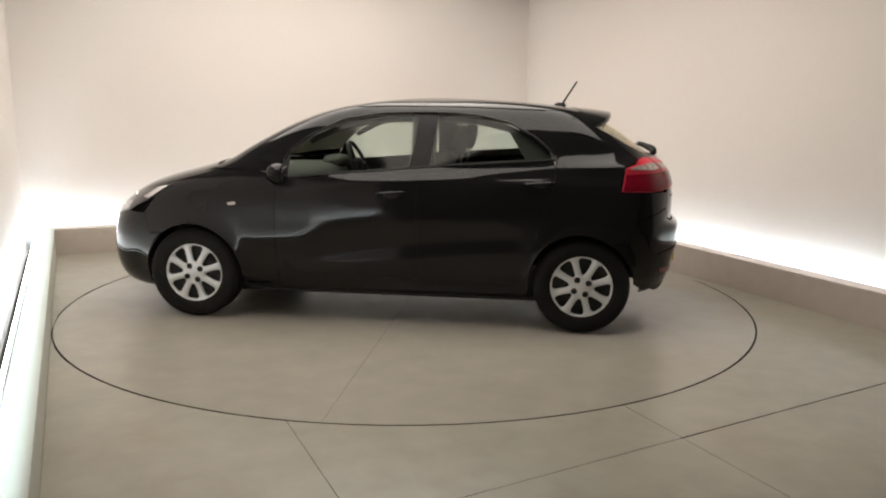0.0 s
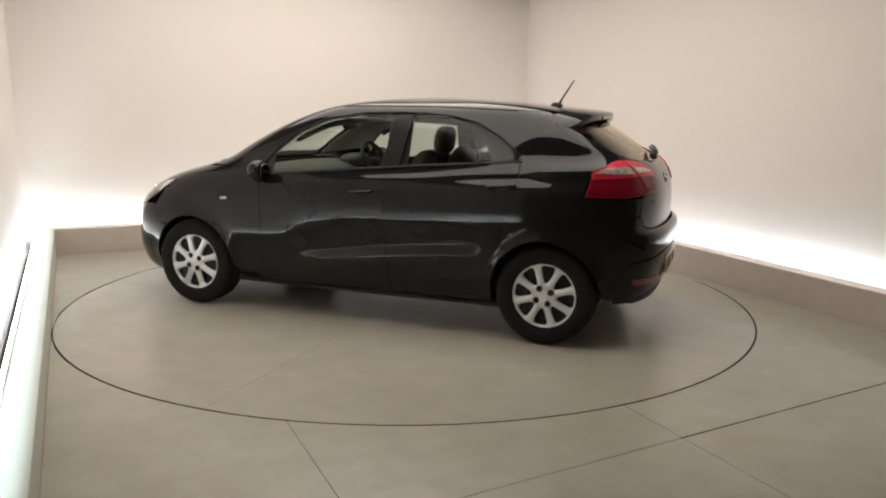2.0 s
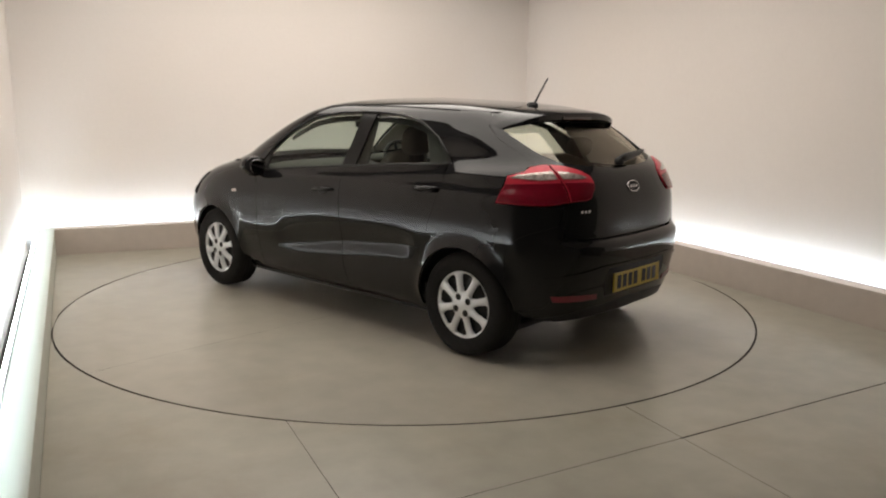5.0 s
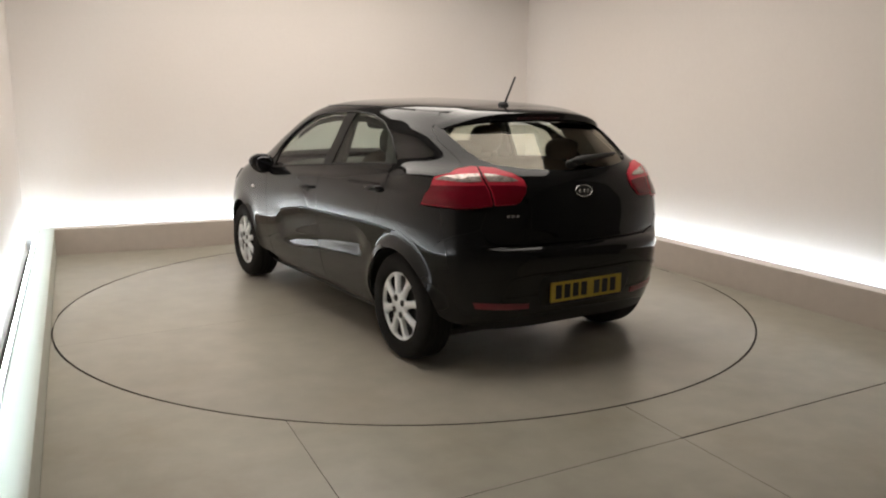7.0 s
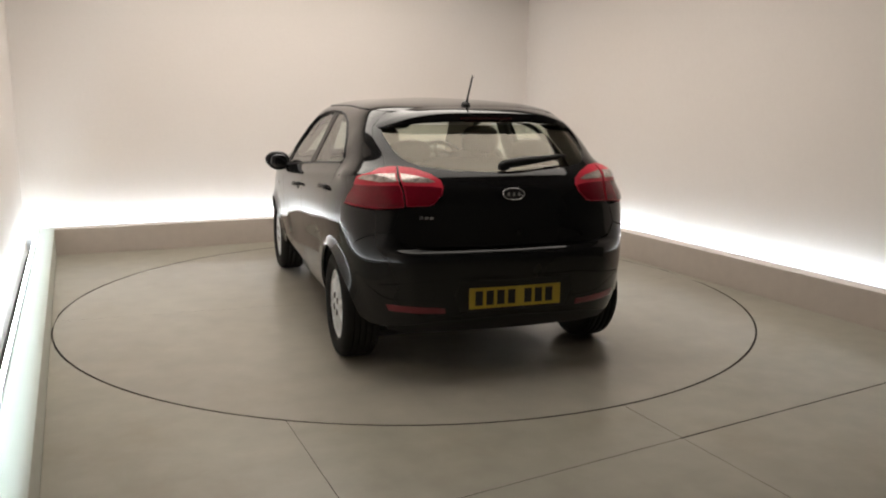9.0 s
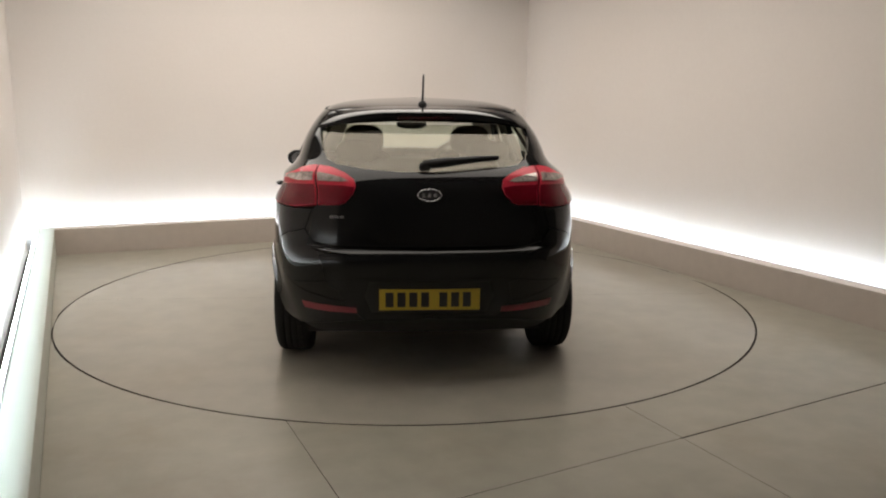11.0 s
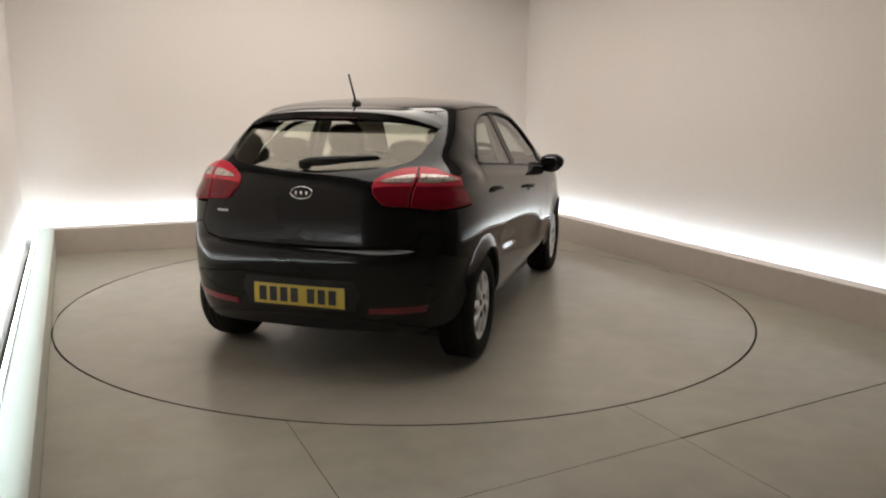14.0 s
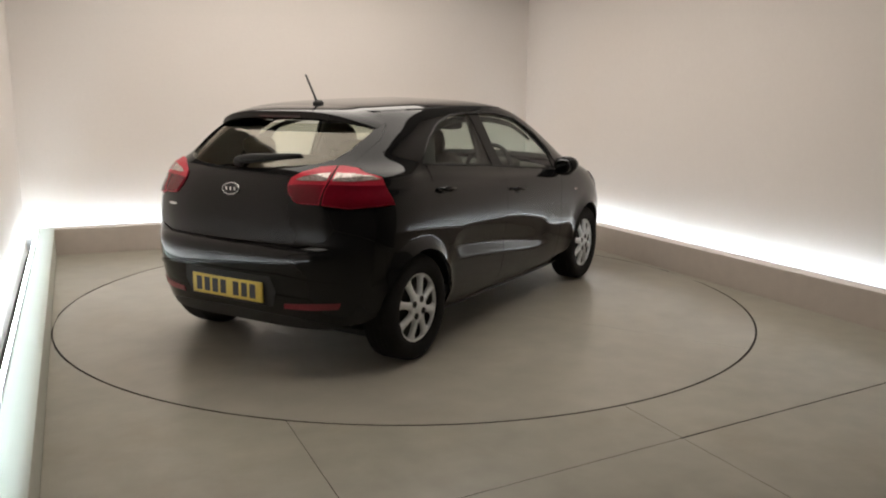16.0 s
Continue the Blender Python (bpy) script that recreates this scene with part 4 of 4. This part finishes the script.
def roof(car):
    edge = [("Y", 0.44, 1.407), ("x", 0.22, 1.414), ("x", 0.0, 1.420), ("x", -0.50, 1.420), ("x", -1.00, 1.404), ("y", 0.515, 1.394), ("s", -2, 1.402)]
    panel("roof", [("s", 2, 1.4775), ("s", 2, 1.41)] + edge + [("s", -2, 1.4775)], PAINT, car, 1, "black roof", both=True, gap=0.001)
    cap = bmesh.new()
    ring = skin(np.linspace(-2, 2, 25), np.full(25, 1.4770))
    pts = [tuple(p) for p in ring] + [(p[0], -p[1], p[2]) for p in ring[::-1][1:-1]]
    cap.faces.new([cap.verts.new(p) for p in pts])
    bmesh.ops.recalc_face_normals(cap, faces=cap.faces[:])
    part("roof_crown", cap, PAINT, car)
    for side in (1, -1):
        bm = bmesh.new()
        xs = np.linspace(0.20, -1.02, 30)
        pts = []
        for x in xs:
            z = float(np.interp(x, [-1.15, -1.0, -0.5, 0.0, 0.22], [1.398, 1.403, 1.419, 1.419, 1.413]))
            p = skin(from_x(x, z), z)
            pts.append((p[0], p[1] * side, p[2] - 0.002))
        tube(bm, pts, 0.007, 6)
        part("roof_moulding", bm, BLACK, car, "black roof moulding", True)
    # aerial
    bm = bmesh.new()
    blob(bm, (-1.125, 0, 1.432), (0.085, 0.05, 0.045), 2.2, 8)
    base = part("aerial_base", bm, BLACK, car, "black aerial base", True)
    bm = bmesh.new()
    tube(bm, [(-1.14, 0, 1.44), (-1.165, 0, 1.485), (-1.200, 0, 1.54), (-1.238, 0, 1.600)], [0.0075, 0.006, 0.0055, 0.005], 8)
    part("aerial_rod", bm, BLACK, base, "slanting black rod aerial", True)


def underbody(car):
    """Floor pan, inner walls and the dark bulk behind the panel gaps."""
    bm = bmesh.new()
    box(bm, -1.55, 1.60, -0.70, 0.70, 0.17, 0.21, 0.01)
    box(bm, -0.92, 0.92, -0.72, 0.72, 0.175, 0.24, 0.01)
    part("floor_pan", bm, BLACK, car, "black floor pan")
    # inner shell, a little inside the skin and below the windows
    ss = np.concatenate([np.linspace(-2, -1.02, 22), np.linspace(-0.98, 0.98, 40), np.linspace(1.02, 2, 22)])
    zz = np.concatenate([np.linspace(0.24, 0.90, 14), [0.96]])
    bm = bmesh.new()
    cols = []
    for s in ss:
        p = skin(np.full(len(zz), s), zz)
        p[:, 1] = np.maximum(p[:, 1] - 0.055, 0)
        p[:, 0] = p[:, 0] - np.sign(p[:, 0]) * 0.05 * np.clip(abs(s) - 0.6, 0, 1)
        cols.append(p)
    for side in (1, -1):
        vs = [[bm.verts.new((q[0], q[1] * side, q[2])) for q in p] for p in cols]
        for a, b in zip(vs, vs[1:]):
            for k in range(len(zz) - 1):
                mx = (a[k].co + b[k + 1].co) / 2
                if min(abs(mx.x - AXLE), abs(mx.x + AXLE)) < 0.37 and mx.z < 0.67 and abs(mx.y) > 0.45:
                    continue
                bm.faces.new((a[k], a[k + 1], b[k + 1], b[k]))
    bmesh.ops.remove_doubles(bm, verts=bm.verts[:], dist=0.0005)
    part("inner_shell", bm, BLACK, car, "black inner shell", True)
    bm = bmesh.new()
    blob(bm, (-1.66, 0.05, 0.30), (0.24, 0.55, 0.11), 3.0, 8)
    part("silencer", bm, DARKMETAL, car, "dark exhaust silencer", True)
    bm = bmesh.new()
    tube(bm, [(-AXLE, -0.66, 0.28), (-AXLE, 0.66, 0.28)], 0.045, 10)
    part("rear_axle", bm, DARKMETAL, car, "dark axle beam", True)
    bm = bmesh.new()
    tube(bm, [(AXLE, -0.66, 0.28), (AXLE, 0.66, 0.28)], 0.045, 10)
    part("front_axle", bm, DARKMETAL, car, "dark axle beam", True)
    bm = bmesh.new()
    box(bm, 0.95, 1.85, -0.52, 0.52, 0.24, 0.80, 0.04)
    part("engine", bm, DARKMETAL, car, "dark engine bulk")


def seat(car, x, y, wide):
    bm = bmesh.new()
    blob(bm, (x + 0.10, y, 0.50), (0.52, wide, 0.20), 3.2, 10)
    st = part("seat", bm, FABRIC, car, "dark fabric seat", True)
    bm = bmesh.new()
    blob(bm, (x - 0.24, y, 0.82), (0.15, wide * 0.96, 0.64), 3.0, 12, Matrix.Rotation(radians(-17), 3, "Y"))
    part("backrest", bm, FABRIC, st, smooth=True)
    return st


def headrest(st, x, y, z, wide=0.27, high=0.19):
    bm = bmesh.new()
    blob(bm, (x, y, z), (0.10, wide, high), 2.7, 10, Matrix.Rotation(radians(-10), 3, "Y"))
    part("headrest", bm, FABRIC, st, "dark fabric headrest", True)
    for dy in (-0.06, 0.06):
        bm = bmesh.new()
        tube(bm, [(x + 0.02, y + dy, z - 0.19), (x + 0.005, y + dy, z - 0.03)], 0.007, 6)
        part("headrest_post", bm, CHROME, st)


def cabin(car):
    for y in (0.36, -0.36):
        st = seat(car, -0.02, y, 0.50)
        headrest(st, -0.455, y, 1.195, 0.27, 0.20)
    st = seat(car, -0.92, 0.0, 1.22)
    for y in (0.38, -0.38):
        headrest(st, -1.245, y, 1.165, 0.25, 0.13)
    # dashboard
    bm = bmesh.new()
    blob(bm, (0.82, 0, 0.86), (0.62, 1.36, 0.26), 3.4, 12)
    dash = part("dashboard", bm, TRIMGREY, car, "dark grey dashboard", True)
    bm = bmesh.new()
    blob(bm, (0.60, -0.36, 0.985), (0.20, 0.36, 0.10), 2.6, 10)
    part("instrument_hood", bm, TRIMGREY, dash, smooth=True)
    # steering wheel
    bm = bmesh.new()
    q = Matrix.Translation((0.42, -0.36, 0.96)) @ Matrix.Rotation(radians(-66), 4, "Y")
    tube(bm, [q @ Vector((0.185 * math.cos(a), 0.185 * math.sin(a), 0)) for a in np.linspace(0, 2 * math.pi, 29)], 0.016, 8)
    for a in (0.15, math.pi - 0.15, -math.pi / 2):
        tube(bm, [q @ Vector((0.04 * math.cos(a), 0.04 * math.sin(a), -0.02)), q @ Vector((0.18 * math.cos(a), 0.18 * math.sin(a), 0))], 0.014, 6)
    blob(bm, q @ Vector((0, 0, -0.015)), (0.08, 0.13, 0.12), 2.6, 8)
    part("steering_wheel", bm, BLACK, car, "black steering wheel", True)
    bm = bmesh.new()
    blob(bm, (0.455, 0.0, 1.275), (0.035, 0.24, 0.075), 2.6, 8)
    tube(bm, [(0.465, 0.0, 1.29), (0.53, 0.0, 1.355)], 0.012, 6)
    part("rear_view_mirror", bm, BLACK, car, "black rear-view mirror", True)
    # roof lining and pillar trims
    bm = bmesh.new()
    zs = np.array([1.30, 1.34, 1.375, 1.395, 1.41, 1.42])
    cols = []
    for s in np.linspace(-0.86, 0.80, 30):
        p = skin(np.full(len(zs), s), zs)
        p[:, 1] -= 0.03
        p[:, 2] -= 0.022
        cols.append(p[2:])
    left = [[bm.verts.new(tuple(q)) for q in p] for p in cols]
    right = [[bm.verts.new((q[0], -q[1], q[2])) for q in p] for p in cols]
    for a, b, c, d in zip(left, left[1:], right, right[1:]):
        for k in range(len(a) - 1):
            bm.faces.new((a[k], a[k + 1], b[k + 1], b[k]))
            bm.faces.new((c[k], d[k], d[k + 1], c[k + 1]))
        bm.faces.new((a[-1], c[-1], d[-1], b[-1]))
    part("roof_lining", bm, LINING, car, "grey roof lining", True)
    for side in (1, -1):
        bm = bmesh.new()
        box(bm, -0.33, -0.17, 0.0, 0.03, 0.0, 0.36, 0.01, Matrix.Translation((0, 0.685, 1.03)) @ Matrix.Rotation(radians(19), 4, "X"))
        if side < 0:
            bmesh.ops.scale(bm, vec=(1, -1, 1), verts=bm.verts[:])
            bmesh.ops.reverse_faces(bm, faces=bm.faces[:])
        part("pillar_trim", bm, TRIMGREY, car, "grey pillar trim")
        for x0 in (0.06, -0.92):
            bm = bmesh.new()
            tube(bm, [(x0 + 0.12, side * 0.585, 1.345), (x0 + 0.10, side * 0.545, 1.325), (x0 - 0.10, side * 0.545, 1.325), (x0 - 0.12, side * 0.585, 1.345)], 0.009, 6)
            part("grab_handle", bm, TRIMGREY, car, "grey grab handle", True)
    # parcel shelf
    bm = box(bmesh.new(), -1.66, -1.36, -0.56, 0.56, 1.0, 1.02, 0.006)
    part("parcel_shelf", bm, TRIMGREY, car, "dark grey parcel shelf")


def build_car():
    car = tagged(new("car"), "glossy black five-door hatchback parked on the turntable", "car")
    nose(car)
    roof(car)
    tail(car)
    for side in (1, -1):
        flank(car, side)
        mirror(car, side)
        for hub in (AXLE, -AXLE):
            wheel(car, hub, side)
            arch_liner(car, hub, side)
    underbody(car)
    cabin(car)
    return car


room()
ceiling_light()
table = turntable()
the_car = build_car()
floor()


# ---- what moves ----
def motions():
    """The turntable turns clockwise with the car on it, at an even pace."""
    turn = lambda t: 170.2342 - 7.0911 * t + 0.0026 * (t - 8) ** 2
    times = [float(t) for t in range(17)]
    walk(table, [(t, pose(0, 0, 0, 0, 0, turn(t))) for t in times])
    walk(the_car, [(t, pose(0, 0, 0, 0, 0, turn(t)) @ pose(0.0542, -0.0263, 0.0)) for t in times])


motions()
